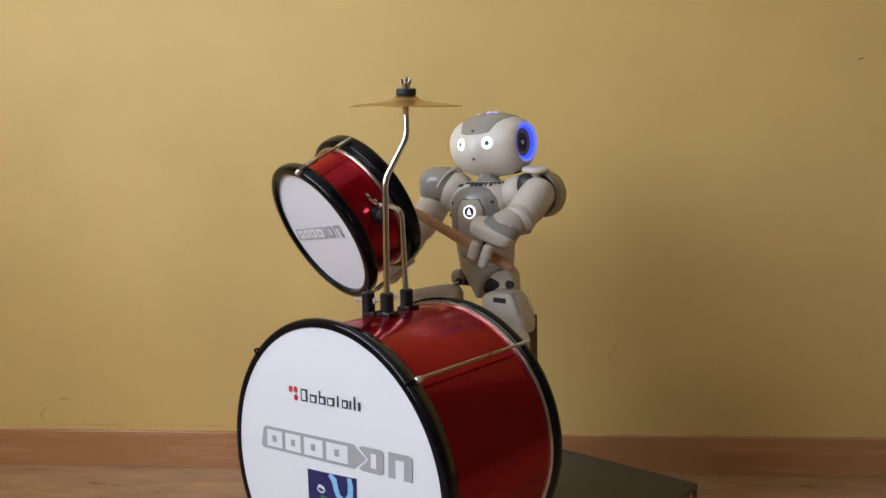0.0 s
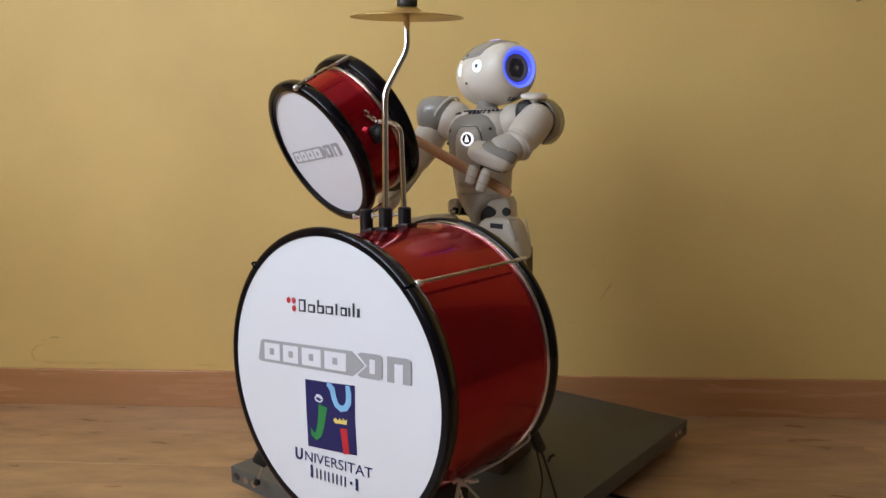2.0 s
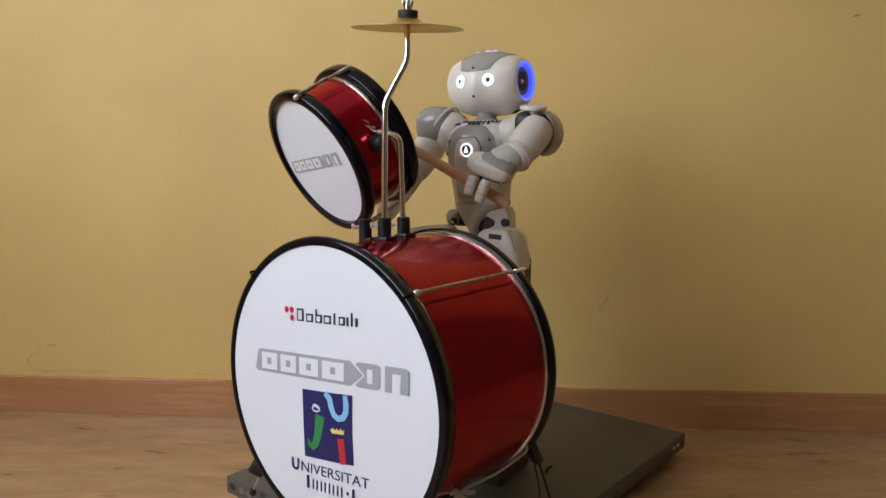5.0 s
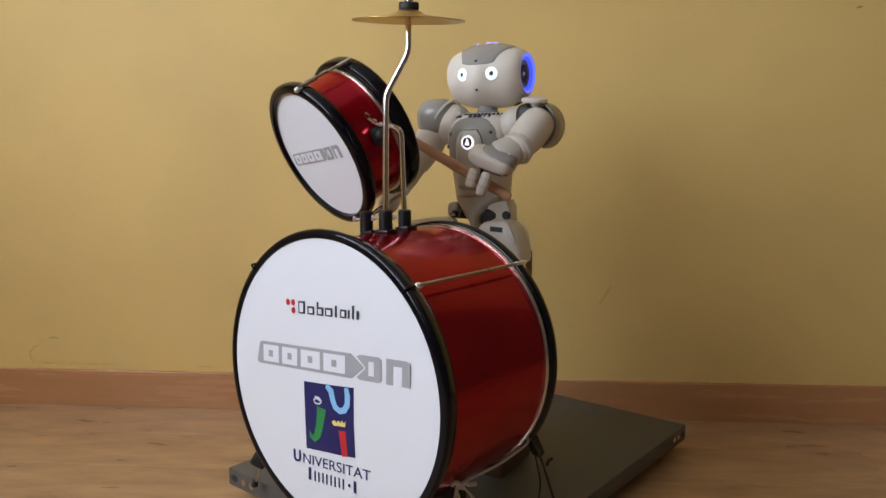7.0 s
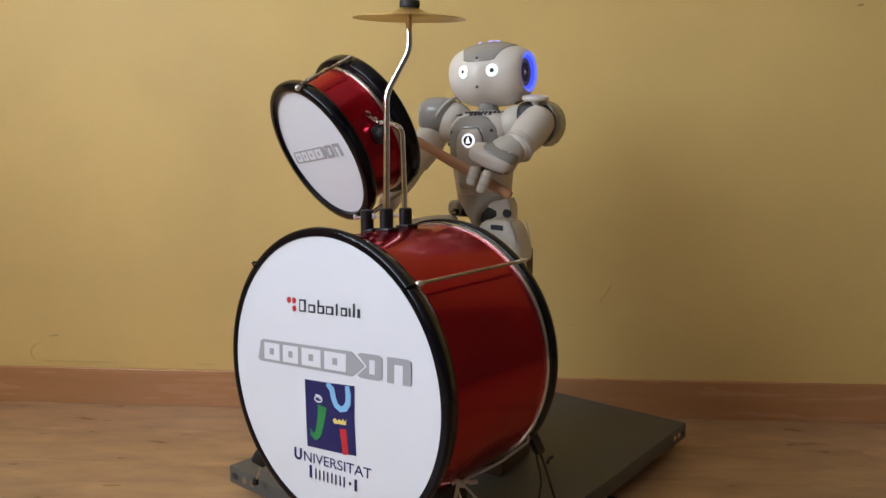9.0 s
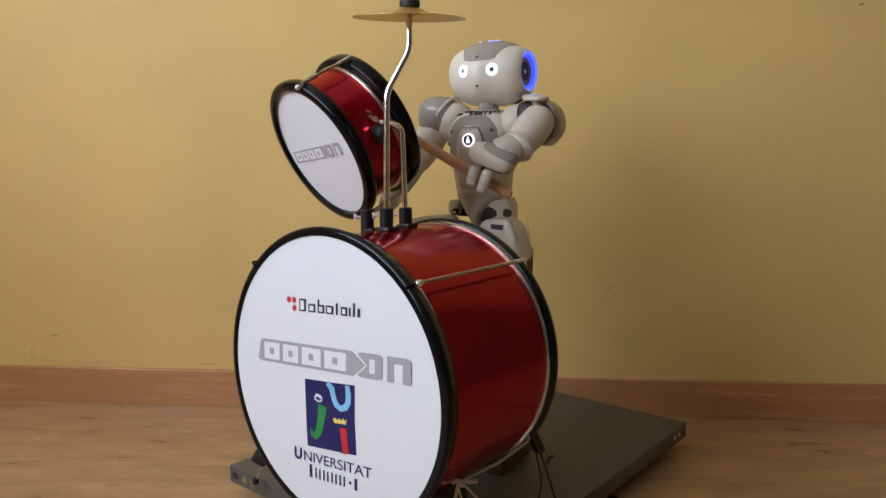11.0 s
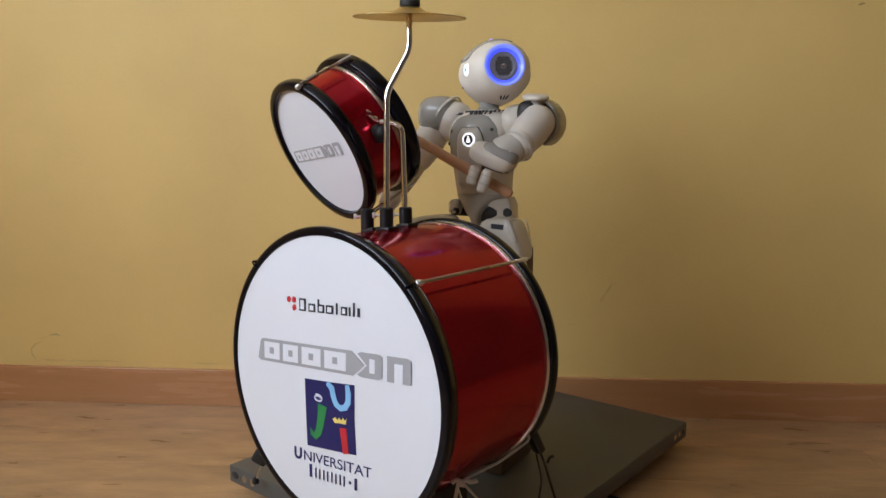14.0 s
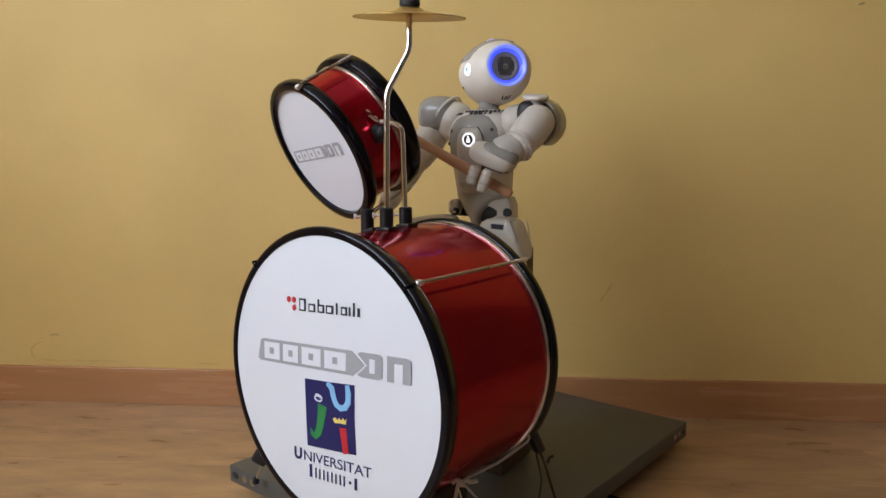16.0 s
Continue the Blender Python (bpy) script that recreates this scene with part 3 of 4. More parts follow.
def kit_fittings():
    """Sockets on the bass drum's shell, the cymbal on its bent rod and the tom's arm."""
    for x, y, z in ((-0.121, 1.175, 0.606), (-0.087, 1.128, 0.612), (-0.061, 1.186, 0.608)):
        m = BASS.inverted() @ pose(x, y, z)
        at = m.translation
        around = math.atan2(at.z, at.x)
        foot = pose(0.2055 * math.cos(around), at.y, 0.2055 * math.sin(around), 0, -math.degrees(around), 0)
        sock = part("rod_socket", join(lathe([(0, 0), (0.0085, 0), (0.0105, -0.002), (0.0105, -0.040), (0, -0.040)], 24, m=m), box(0.006, 0.025, 0.027, 0.002, m=foot)), BLACK, bass, "black plastic rod socket")
        part("thumb_screw", join(tube([(0, 0, 0), (0, 0, 0.012)], 0.0018, 8), box(0.009, 0.0025, 0.005, 0.001, m=pose(0, 0, 0.013))), NICKEL, sock, "chrome thumb screw", m=m @ pose(-0.006, 0, -0.012, 0, -90, 0))
    rod = thing("cymbal_stand", pose(-0.087, 1.128, 0.580), "bent chrome rod carrying a small brass cymbal", "cymbal stand")
    o = Vector((-0.087, 1.128, 0.580))
    part("rod", tube([Vector(p) - o for p in ((-0.087, 1.128, 0.576), (-0.0845, 1.131, 0.783), (-0.050, 1.133, 0.846), (-0.0505, 1.134, 0.915))], 0.0047, 18), CHROME, rod, "bent chrome rod")
    c = pose(-0.0495, 1.134, 0.892) @ pose(0, 0, 0, 5.3, 1.2, 0)
    lc = pose(*(-o)) @ c
    prof = [(0.005, 0.0165), (0.012, 0.0155), (0.019, 0.0115), (0.024, 0.0078), (0.045, 0.0048), (0.070, 0.0018), (0.0835, -0.0005), (0.0835, -0.0013), (0.070, 0.0008), (0.045, 0.0036), (0.024, 0.0064), (0.018, 0.0102), (0.012, 0.0138), (0.005, 0.0150)]
    part("cymbal", lathe(prof, 96, closed=True, m=lc), BRASS, rod, "small brass cymbal with lathed rings", angle=25)
    part("felt", lathe([(0, 0.0150), (0.0145, 0.0150), (0.0150, 0.0165), (0.0150, 0.0235), (0.0140, 0.0250), (0, 0.0250)], 32, m=lc), RUBBER, rod, "black felt washer")
    part("wing_nut", join(lathe([(0, 0.025), (0.005, 0.025), (0.005, 0.033), (0.0032, 0.034), (0.0032, 0.041), (0, 0.042)], 16, m=lc), box(0.004, 0.003, 0.013, 0.001, m=lc @ pose(0.0055, 0, 0.033, 0, 12, 0)), box(0.004, 0.003, 0.013, 0.001, m=lc @ pose(-0.0055, 0, 0.033, 0, -12, 0))), CHROME, rod, "chrome wing nut")
    o2 = Vector((-0.061, 1.186, 0.580))
    arm = thing("angled_holder", pose(*o2), "bent chrome holder rod carrying the tom drum", "drum holder")
    part("rod", tube([Vector(p) - o2 for p in ((-0.061, 1.186, 0.576), (-0.0655, 1.186, 0.737), (-0.100, 1.192, 0.742))], 0.0047, 18, bend=0.016), CHROME, arm, "bent chrome rod")
    b = TOM @ pose(0.1105, 0.052, 0.006, 0, -3, 0)
    lb = TOM.inverted() @ b
    br = part("bracket", join(box(0.020, 0.024, 0.030, 0.006, m=lb @ pose(0.006, 0, 0)), ball(tuple((lb @ pose(0.012, 0, 0)).translation), 0.012, 0.012, 0.012, 20)), RUBBER, tom, "black plastic mounting bracket")
    part("wing_bolt", join(tube([(0, 0, 0), (0, 0, 0.022)], 0.003, 10), box(0.022, 0.004, 0.010, 0.0015, m=pose(0, 0, 0.022)), lathe([(0, 0.004), (0.006, 0.004), (0.006, 0.010), (0, 0.010)], 14)), CHROME, br, "chrome wing bolt", m=lb @ pose(0.010, 0.004, 0.018, 25, -20, 0))


kit_fittings()


# ---- steel shelf panel on the floor ----
SHELF_TOP = 0.066
D1 = Vector((math.cos(radians(50.57)), math.sin(radians(50.57)), 0))
D2 = Vector((-D1.y, D1.x, 0))


def shelf():
    right, left = Vector((0.5657, 1.6710, 0)), Vector((-0.4370, 1.4409, 0))
    long_side = (right - left).dot(D1)
    short_side = (left - right).dot(D2)
    near = right - D1 * long_side
    sh = thing("shelf_panel", pose(near.x, near.y, 0, 0, 0, 50.57), "grey painted steel shelf panel lying on low blocks", "shelf panel")
    t = 0.036
    # the far corner is cut back where the wall stands
    top = [(0, 0), (long_side, 0), (long_side, short_side * 0.62), (long_side * 0.80, short_side), (0, short_side)]
    bm = bmesh.new()
    up = [bm.verts.new((x, y, SHELF_TOP)) for x, y in top]
    lo = [bm.verts.new((x, y, SHELF_TOP - t)) for x, y in top]
    bm.faces.new(up)
    bm.faces.new(lo[::-1])
    for i in range(len(top)):
        j = (i + 1) % len(top)
        bm.faces.new((up[i], lo[i], lo[j], up[j]))
    bmesh.ops.recalc_face_normals(bm, faces=bm.faces)
    bmesh.ops.bevel(bm, geom=bm.edges[:], offset=0.003, segments=2, profile=0.5, affect="EDGES")
    part("tray", bm, PANEL, sh, "folded grey steel tray")
    z = SHELF_TOP - t / 2
    for x in (long_side - 0.020, long_side - 0.043, long_side - 0.066):
        part("bolt_hole", lathe([(0, 0.0006), (0.0045, 0.0006), (0.006, 0.0)], 14, m=pose(x, -0.0002, z, 90, 0, 0)), DARK if x > long_side - 0.03 else CHROME, sh, "bolt hole in the folded edge")
    for y, mat in ((short_side - 0.020, DARK), (short_side - 0.050, DULL), (short_side - 0.075, DULL)):
        bm = lathe([(0, 0.0006), (0.006, 0.0006), (0.0075, 0.0)], 16, m=pose(-0.0002, y, z, 0, -90, 0) @ Matrix.Diagonal((1, 1.5 if mat is DARK else 1, 1, 1)))
        part("bolt_hole", bm, mat, sh, "bolt hole in the folded edge")
    for x, y in ((0.16, 0.14), (long_side - 0.2, 0.16), (0.16, short_side - 0.14), (long_side - 0.26, short_side - 0.16)):
        part("block", box(0.09, 0.09, SHELF_TOP - t, 0.002, m=pose(x, y, (SHELF_TOP - t) / 2)), RUBBER, sh, "dark block under the panel")
    return sh


shelf()


def drum_supports():
    """The bass drum's two spurs, and the cord that ties it down."""
    inv = BASS.inverted()
    for side, base, bend_at, foot, r, mat in (("west", (-0.3300, 1.345, 0.160), (-0.3433, 1.344, 0.111), (-0.3612, 1.354, SHELF_TOP), 0.0022, DULL), ("east", (0.140, 1.150, 0.245), (0.160, 1.165, 0.200), (0.200, 1.230, SHELF_TOP), 0.0022, RUBBER)):
        base, bend_at, foot = Vector(base), Vector(bend_at), Vector(foot)
        leg = part("spur", tube([inv @ base, inv @ bend_at, inv @ (foot + Vector((0, 0, 0.006)))], r, 12), mat, bass, "thin spur leg")
        part("foot", lathe([(0, 0.0), (0.006, 0.0), (0.007, 0.003), (0.004, 0.012), (0, 0.013)], 16, m=inv @ pose(*foot)), RUBBER, leg, "black rubber foot")
        mb, d = span(inv @ base, inv @ bend_at)
        part("bracket", box(0.020, 0.016, 0.055 if side == "east" else 0.04, 0.004, m=mb @ pose(0, 0, 0.012)), BLACK, leg, "black plastic bracket")
    part("leg_bracket", join(box(0.030, 0.022, 0.026, 0.006, 3, m=inv @ pose(-0.3475, 1.347, 0.122, 0, 30, 0)), box(0.016, 0.016, 0.05, 0.004, 2, m=inv @ pose(-0.336, 1.347, 0.150, 0, 12, 0))), RUBBER, bass, "black bracket on the spur")
    # an added block: carries the drum and keeps light from its underside
    low = SHELF_TOP - 0.3742
    single("drum_shade_block", box(0.14, 0.21, -0.2045 - low, 0.006, 2, m=pose(0, 0.135, (-0.2045 + low) / 2)), RUBBER, BASS, "added low black block keeping light from under the bass drum", "block")
    # cord tied to the lower tension rod
    cord = thing("tie_cord", pose(0.02, 1.02, SHELF_TOP), "pale grey cord knotted under the drum", "cord")
    o = Vector((0.02, 1.02, SHELF_TOP))
    def strand(pts, r=0.0020, mat=CORD, label=""):
        part("strand", tube([Vector(p) - o for p in pts], r, 8, bend=0.02), mat, cord, label)
    K = Vector((0.024, 1.000, 0.2345))
    strand([K + Vector((-0.004, 0, 0)), K + Vector((-0.010, 0.002, -0.035)), (0.006, 1.030, 0.15), (0.004, 1.10, SHELF_TOP + 0.003)], 0.0028)
    strand([K, K + Vector((0.022, 0.006, -0.028)), (0.075, 1.035, 0.16), (0.120, 1.12, SHELF_TOP + 0.003)])
    strand([K + Vector((-0.012, 0, -0.002)), K + Vector((-0.008, -0.004, 0.005)), K + Vector((0.0, -0.006, 0.003)), K + Vector((0.004, -0.004, -0.005))], 0.0032)
    strand([K + Vector((-0.002, 0, -0.006)), K + Vector((0.005, -0.006, 0.006)), K + Vector((0.012, -0.005, 0.001)), K + Vector((0.022, -0.002, 0.002))], 0.0034)
    strand([K + Vector((0.004, 0.002, 0.002)), BASS @ Vector((0.181, 0.170, -0.127)), BASS @ Vector((0.178, 0.252, -0.122)), BASS @ Vector((0.170, 0.262, -0.118))], 0.0021)
    strand([(0.150, 1.165, 0.205), (0.160, 1.165, 0.16), (0.163, 1.24, SHELF_TOP + 0.002)], 0.0016, RUBBER, "thin black cable")
    strand([(0.170, 1.172, 0.186), (0.173, 1.172, 0.195), (0.180, 1.172, 0.198)], 0.0026, RUBBER, "thin black cable end")
    rail = thing("pedal_plate", pose(0.050, 1.06, SHELF_TOP, 0, 0, -36), "small steel plate standing under the drum", "pedal")
    part("plate", box(0.011, 0.004, 0.110, 0.001, m=pose(-0.018, 0, 0.066, 0, -24, 0)), CHROME, rail)
    part("base", box(0.06, 0.05, 0.012, 0.002, m=pose(0.012, 0, 0.006)), BLACK, rail)
    # mains lead on the floor beside the panel
    lead = tube([(0.28, 1.47, 0.004), (0.355, 1.402, 0.004), (0.43, 1.390, 0.004), (0.506, 1.352, 0.004), (0.66, 1.25, 0.004), (0.95, 1.03, 0.004)], 0.0032, 10, bend=0.06)
    single("power_lead", lead, RUBBER, Matrix.Identity(4), "thin black power lead lying on the floor", "cable")


drum_supports()

# ---- the robot ----
ROBOT = pose(0.0775, 1.475, 0.665, 0, 0, -30) @ Matrix.Scale(1.02, 4)
NECK = Vector((0.0138, -0.0023, 0.1140))
HEAD_C = Vector((0, 0.0145, 0.0620))     # middle of the head, from the neck joint


def head_radius(x):
    u = min(1.0, abs(x) / 0.0840)
    return 0.0615 * (1 - u ** 3.2) ** 0.41


def crown_drop(x, z, r):
    """How much lower the crown lies than a plain round body."""
    return max(0.0, z) * (0.060 + 0.135 * min(1.0, abs(x) / 0.055) ** 2) * (r / 0.0615) ** 3


def face_push(x, phi):
    """How far the face bulges forwards at x, phi degrees up from straight ahead."""
    return 0.0108 * math.exp(-(x / 0.021) ** 2) * math.exp(-((phi + 12) / 46) ** 2)


def on_head(x, phi, lift=0.0):
    """A point on the head at x, phi degrees up from straight ahead."""
    r = head_radius(x) + lift
    a = radians(phi)
    z = r * math.sin(a)
    return HEAD_C + Vector((x, -r * math.cos(a) - face_push(x, phi), z - crown_drop(x, z, head_radius(x))))


def head_pose(x, phi, lift=0.0):
    """The pose on the head's surface whose z points outwards."""
    e = 0.002
    du = on_head(x + e, phi) - on_head(x - e, phi)
    dv = on_head(x, phi + 2) - on_head(x, phi - 2)
    n = du.cross(dv).normalized()
    if n.dot(on_head(x, phi) - HEAD_C) < 0:
        n = -n
    return Matrix.Translation(on_head(x, phi) + n * lift) @ n.to_track_quat("Z", "Y").to_matrix().to_4x4()


X_AXIS = pose(0, 0, 0, 0, 90, 0)


def build_head(robot):
    prof = [(0.0, -0.062), (0.0258, -0.062), (0.0361, -0.0747), (0.0366, -0.0757)]
    xs = [-0.0757 + 0.1514 * k / 36 for k in range(37)]
    prof += [(head_radius(x), x) for x in xs]
    prof += [(0.0366, 0.0757), (0.0361, 0.0747), (0.0258, 0.062), (0.0, 0.062)]
    bm = lathe(prof, 72, m=pose(*HEAD_C) @ X_AXIS)
    for v in bm.verts:
        p = v.co - HEAD_C
        if math.hypot(p.y, p.z) > 0.0365:
            v.co.y -= face_push(p.x, math.degrees(math.atan2(p.z, -p.y)))
            if p.y > 0:
                v.co.y -= 0.05 * p.y
            v.co.z -= crown_drop(p.x, p.z, math.hypot(p.y, p.z))
    head = part("head", bm, SHELL, robot, "warm white round head", m=pose(*NECK))
    # grey cap over the brow and crown
    bm = bmesh.new()
    rows = []
    for i in range(29):
        phi = 15 + 100 * i / 28
        u = (phi - 15) / 100
        half = 0.031 * min(1, (u / 0.07)) ** 0.45 + 0.022 * min(1.0, u / 0.55) ** 1.2
        if u > 0.93:
            half *= 1 - 0.25 * (u - 0.93) / 0.07
        rows.append([bm.verts.new(on_head(half * s / 12, phi, 0.0020 if 0 < i < 28 and abs(s) < 12 else -0.001)) for s in range(-12, 13)])
    for a, b in zip(rows, rows[1:]):
        for k in range(24):
            bm.faces.new((a[k], a[k + 1], b[k + 1], b[k]))
    cap = part("cap", bm, GREY, head, "grey plastic brow cap", angle=60)
    for x, phi, w in ((-0.018, 74, 0.0030), (0.004, 76, 0.0045), (0.016, 79, 0.0035)):
        part("touch_light", ball((0, 0, 0), w * 1.4, w * 0.7, 0.0012, 14), SPOT, head, "violet touch light", m=head_pose(x, phi, 0.0022))
    part("camera_dot", lathe([(0, 0.0010), (0.0026, 0.0008), (0.0032, -0.001)], 16), DARK, head, "dark camera eye", m=head_pose(0, 22.5, 0.0022))
    part("camera_dot", lathe([(0, 0.0010), (0.0022, 0.0008), (0.0028, -0.001)], 16), DARK, head, "dark camera eye", m=head_pose(0, -27.5, 0.0003))
    for s in (-1, 1):
        m = head_pose(s * 0.0295, 0.0, -0.0008)
        eye = part("eye", lathe([(0.0044, 0.0034), (0.0082, 0.0022), (0.0082, 0.0), (0.0044, 0.0)], 32, closed=True), EYE, head, "glowing pale blue eye", m=m)
        part("eye_rim", lathe([(0.0082, 0.0022), (0.0110, 0.0012), (0.0117, -0.0012), (0.0084, -0.001)], 32, closed=True), EYE_RIM, eye)
        part("pupil", lathe([(0, 0.0016), (0.0043, 0.0016), (0.0045, 0.0), (0, 0.0)], 20), DARK, eye)
        ex = pose(0, HEAD_C.y, HEAD_C.z) @ pose(0, 0, 0, 0, 90 * s, 0) @ pose(0, 0, -0.0004) @ Matrix.Diagonal((1.05, 1.05, 1, 1))
        ear = part("ear_ring", lathe([(0.0358, 0.0738), (0.0355, 0.0755), (0.0332, 0.0757), (0.0298, 0.0724), (0.0308, 0.0710)], 64, closed=True, m=ex), EAR_PALE, head, "glowing blue ring round the ear")
        part("ear_glow", lathe([(0.0297, 0.0724), (0.0252, 0.0685), (0.0246, 0.0660), (0.0262, 0.0650), (0.0300, 0.0705)], 64, closed=True, m=ex), EAR, ear, "deep blue inner ring")
        bm = lathe([(0.0246, 0.0640), (0.0246, 0.0676), (0.0230, 0.0684), (0.0185, 0.0679), (0.0175, 0.0668), (0, 0.0668)], 48, m=ex)
        part("ear_speaker", bm, MESH_GREY, ear, "dark grey loudspeaker cover")
        holes = []
        for i in range(-4, 5):
            for j in range(-4, 5):
                hx, hy = 0.0037 * (i + 0.5 * (j % 2)), 0.0032 * j
                if 0.004 < math.hypot(hx, hy) < 0.0165:
                    holes.append(lathe([(0, 0.0672), (0.00172, 0.0672), (0.00172, 0.0663)], 6, m=ex @ pose(hx, hy, 0)))
        part("ear_holes", join(*holes), DARK, ear, "rows of small speaker holes")
        part("ear_cone", lathe([(0, 0.0690), (0.0028, 0.0686), (0.0036, 0.0668)], 16, m=ex), CHROME, ear)
    # chin line, and the vent at the back of the head
    for k in range(3):
        part("vent", ball((0, 0, 0), 0.0017, 0.0085, 0.0010, 12), DARK, head, "small dark vent slot", m=head_pose(0.054, -86 - 6 * k, 0.0004))
    part("nape", ball((0, HEAD_C.y + 0.012, HEAD_C.z - 0.004), 0.050, 0.0535, 0.046, 32), PALE_GREY, head, "pale grey back of the head")
    return head


def build_robot():
    robot = thing("humanoid_robot", ROBOT, "small white and grey humanoid robot seated behind the drums", "robot")
    head = build_head(robot)
    # torso
    part("chest", loft([(-0.058, 0.051, -0.038, 0.038, 0.003), (-0.045, 0.053, -0.042, 0.042, 0.003), (-0.010, 0.055, -0.049, 0.050, 0.001), (0.030, 0.060, -0.054, 0.056, 0), (0.062, 0.066, -0.054, 0.058, 0), (0.085, 0.066, -0.046, 0.056, 0), (0.098, 0.056, -0.034, 0.050, 0), (0.106, 0.038, -0.022, 0.040, 0)], 48), SHELL, robot, "warm white chest shell")
    def front(x, z):
        """The chest's front at x, z."""
        y = -0.052 + 0.010 * max(0, (z - 0.055) / 0.035) ** 2 + 0.06 * max(0, 0.0 - z) ** 1 * 0.25
        return y + 0.016 * (abs(x) / 0.055) ** 2.5
    def cover(name, outline_fn, lift, mat, label, n=18):
        """A proud cover that follows the chest: outline_fn(v) gives z and half widths left and right."""
        bm = bmesh.new()
        rows = []
        for i in range(n + 1):
            z, a, b = outline_fn(i / n)
            row = []
            for k in range(17):
                x = a + (b - a) * k / 16
                edge = i in (0, n) or k in (0, 16)
                row.append(bm.verts.new((x, front(x, z) - (lift if not edge else -0.004), z)))
            rows.append(row)
        for r0, r1 in zip(rows, rows[1:]):
            for k in range(16):
                bm.faces.new((r0[k], r0[k + 1], r1[k + 1], r1[k]))
        return part(name, bm, mat, robot, label, angle=70)
    def shield(v):
        z = 0.002 + 0.096 * v
        w = 0.056 * math.sqrt(max(0.02, 1 - max(0, (v - 0.55) / 0.46) ** 2.2)) * (0.88 + 0.12 * min(1, v / 0.5))
        return z, -w, w
    cover("chest_plate", shield, 0.0042, GREY, "grey chest plate")
    def pill(v):
        z = -0.040 + 0.118 * v
        w = 0.0300 * math.sqrt(max(0.02, 1 - max(0, (v - 0.72) / 0.285) ** 2)) * (0.8 + 0.2 * min(1, v / 0.6))
        return z, -w, w
    def seam(v):
        z = -0.038 + 0.1175 * v
        w = 0.0312 * math.sqrt(max(0.02, 1 - max(0, (v - 0.72) / 0.285) ** 2)) * (0.8 + 0.2 * min(1, v / 0.6))
        return z, -w, w
    cover("chest_seam", seam, 0.0056, DARK, "dark seam round the chest insert")
    cover("chest_insert", pill, 0.0075, PALE_GREY, "grey chest insert")
    for x, z in ((-0.043, 0.066), (-0.050, 0.043), (0.041, 0.068), (0.048, 0.040)):
        part("screw_hole", lathe([(0, 0.0004), (0.0032, 0.0004), (0.0040, -0.0025)], 14, m=pose(x, front(x, z) - 0.0042, z, 90, 0, 18 * x / 0.045)), DARK, robot, "dark recessed screw")
    mb = pose(0, front(0, 0.050) - 0.0075, 0.050, 90, 0, 0)
    btn = part("chest_button", lathe([(0, 0.0020), (0.0095, 0.0020), (0.0098, -0.002)], 32, m=mb), DARK, robot, "round chest button")
    part("button_ring", lathe([(0.0098, 0.0024), (0.0125, 0.0020), (0.0130, -0.002), (0.0098, -0.002)], 40, closed=True, m=mb), BUTTON, btn, "glowing white ring")
    drop = [(0.0, 0.0078), (0.0022, 0.0030), (0.0034, -0.0010), (0.0044, -0.0052), (0.0018, -0.0046), (0.0, -0.0060), (-0.0018, -0.0046), (-0.0044, -0.0052), (-0.0034, -0.0010), (-0.0022, 0.0030)]
    part("button_mark", plate(drop, 0.0008, m=mb @ pose(0, 0, 0.0021, -90, 0, 0)), BUTTON, btn, "glowing white mark", smooth=False)
    # small print across the top of the chest
    part("print_block", box(0.015, 0.007, 0.0010, m=pose(-0.036, front(-0.036, 0.09) + 0.0075, 0.0990, 34, 0, 0)), INK, robot, smooth=False)
    for k in range(11):
        x = -0.022 + 0.0072 * k
        part("print_bar", box(0.0052, 0.0036, 0.0016, m=pose(x, front(x, 0.09) + 0.0135, 0.1030, 34, 0, 0)), INK, robot, smooth=False)
    for k, w in enumerate((0.0060, 0.0075, 0.0080, 0.0025, 0.0035)):
        x = -0.008 + 0.0095 * k
        part("print_bar", box(w, 0.0050, 0.0016, m=pose(x, front(x, 0.09) + 0.0080, 0.0992, 36, 0, 0)), INK, robot, smooth=False)
    part("neck", lathe([(0, 0.097), (0.026, 0.097), (0.024, 0.106), (0.019, 0.110), (0.019, 0.130), (0, 0.130)], 32, m=pose(0.0105, NECK.y + 0.004, 0)), GREY, robot, "grey neck column")
    # waist and hips
    part("pelvis", loft([(-0.114, 0.004, -0.046, 0.000, 0.006), (-0.108, 0.007, -0.050, 0.010, 0.005), (-0.099, 0.0105, -0.050, 0.022, 0.003), (-0.086, 0.0210, -0.050, 0.030, -0.001), (-0.072, 0.034, -0.049, 0.036, 0.000), (-0.063, 0.044, -0.047, 0.038, 0.002), (-0.057, 0.0500, -0.045, 0.040, 0.003), (-0.052, 0.0525, -0.0435, 0.042, 0.003)], 40, 2.4), PALE_GREY, robot, "pale grey tapered pelvis")
    part("hip_joint", lathe([(0, -0.030), (0.020, -0.029), (0.023, -0.024), (0.023, 0.024), (0.020, 0.029), (0, 0.030)], 28, m=pose(0.034, -0.012, -0.088, 0, 90, 0)), DARK, robot, "dark hip joint")
    part("hip_joint", lathe([(0, -0.016), (0.009, -0.015), (0.0105, -0.012), (0.0105, 0.012), (0.009, 0.015), (0, 0.016)], 28, m=pose(-0.034, -0.012, -0.086, 0, 90, 0)), DARK, robot, "dark hip joint")
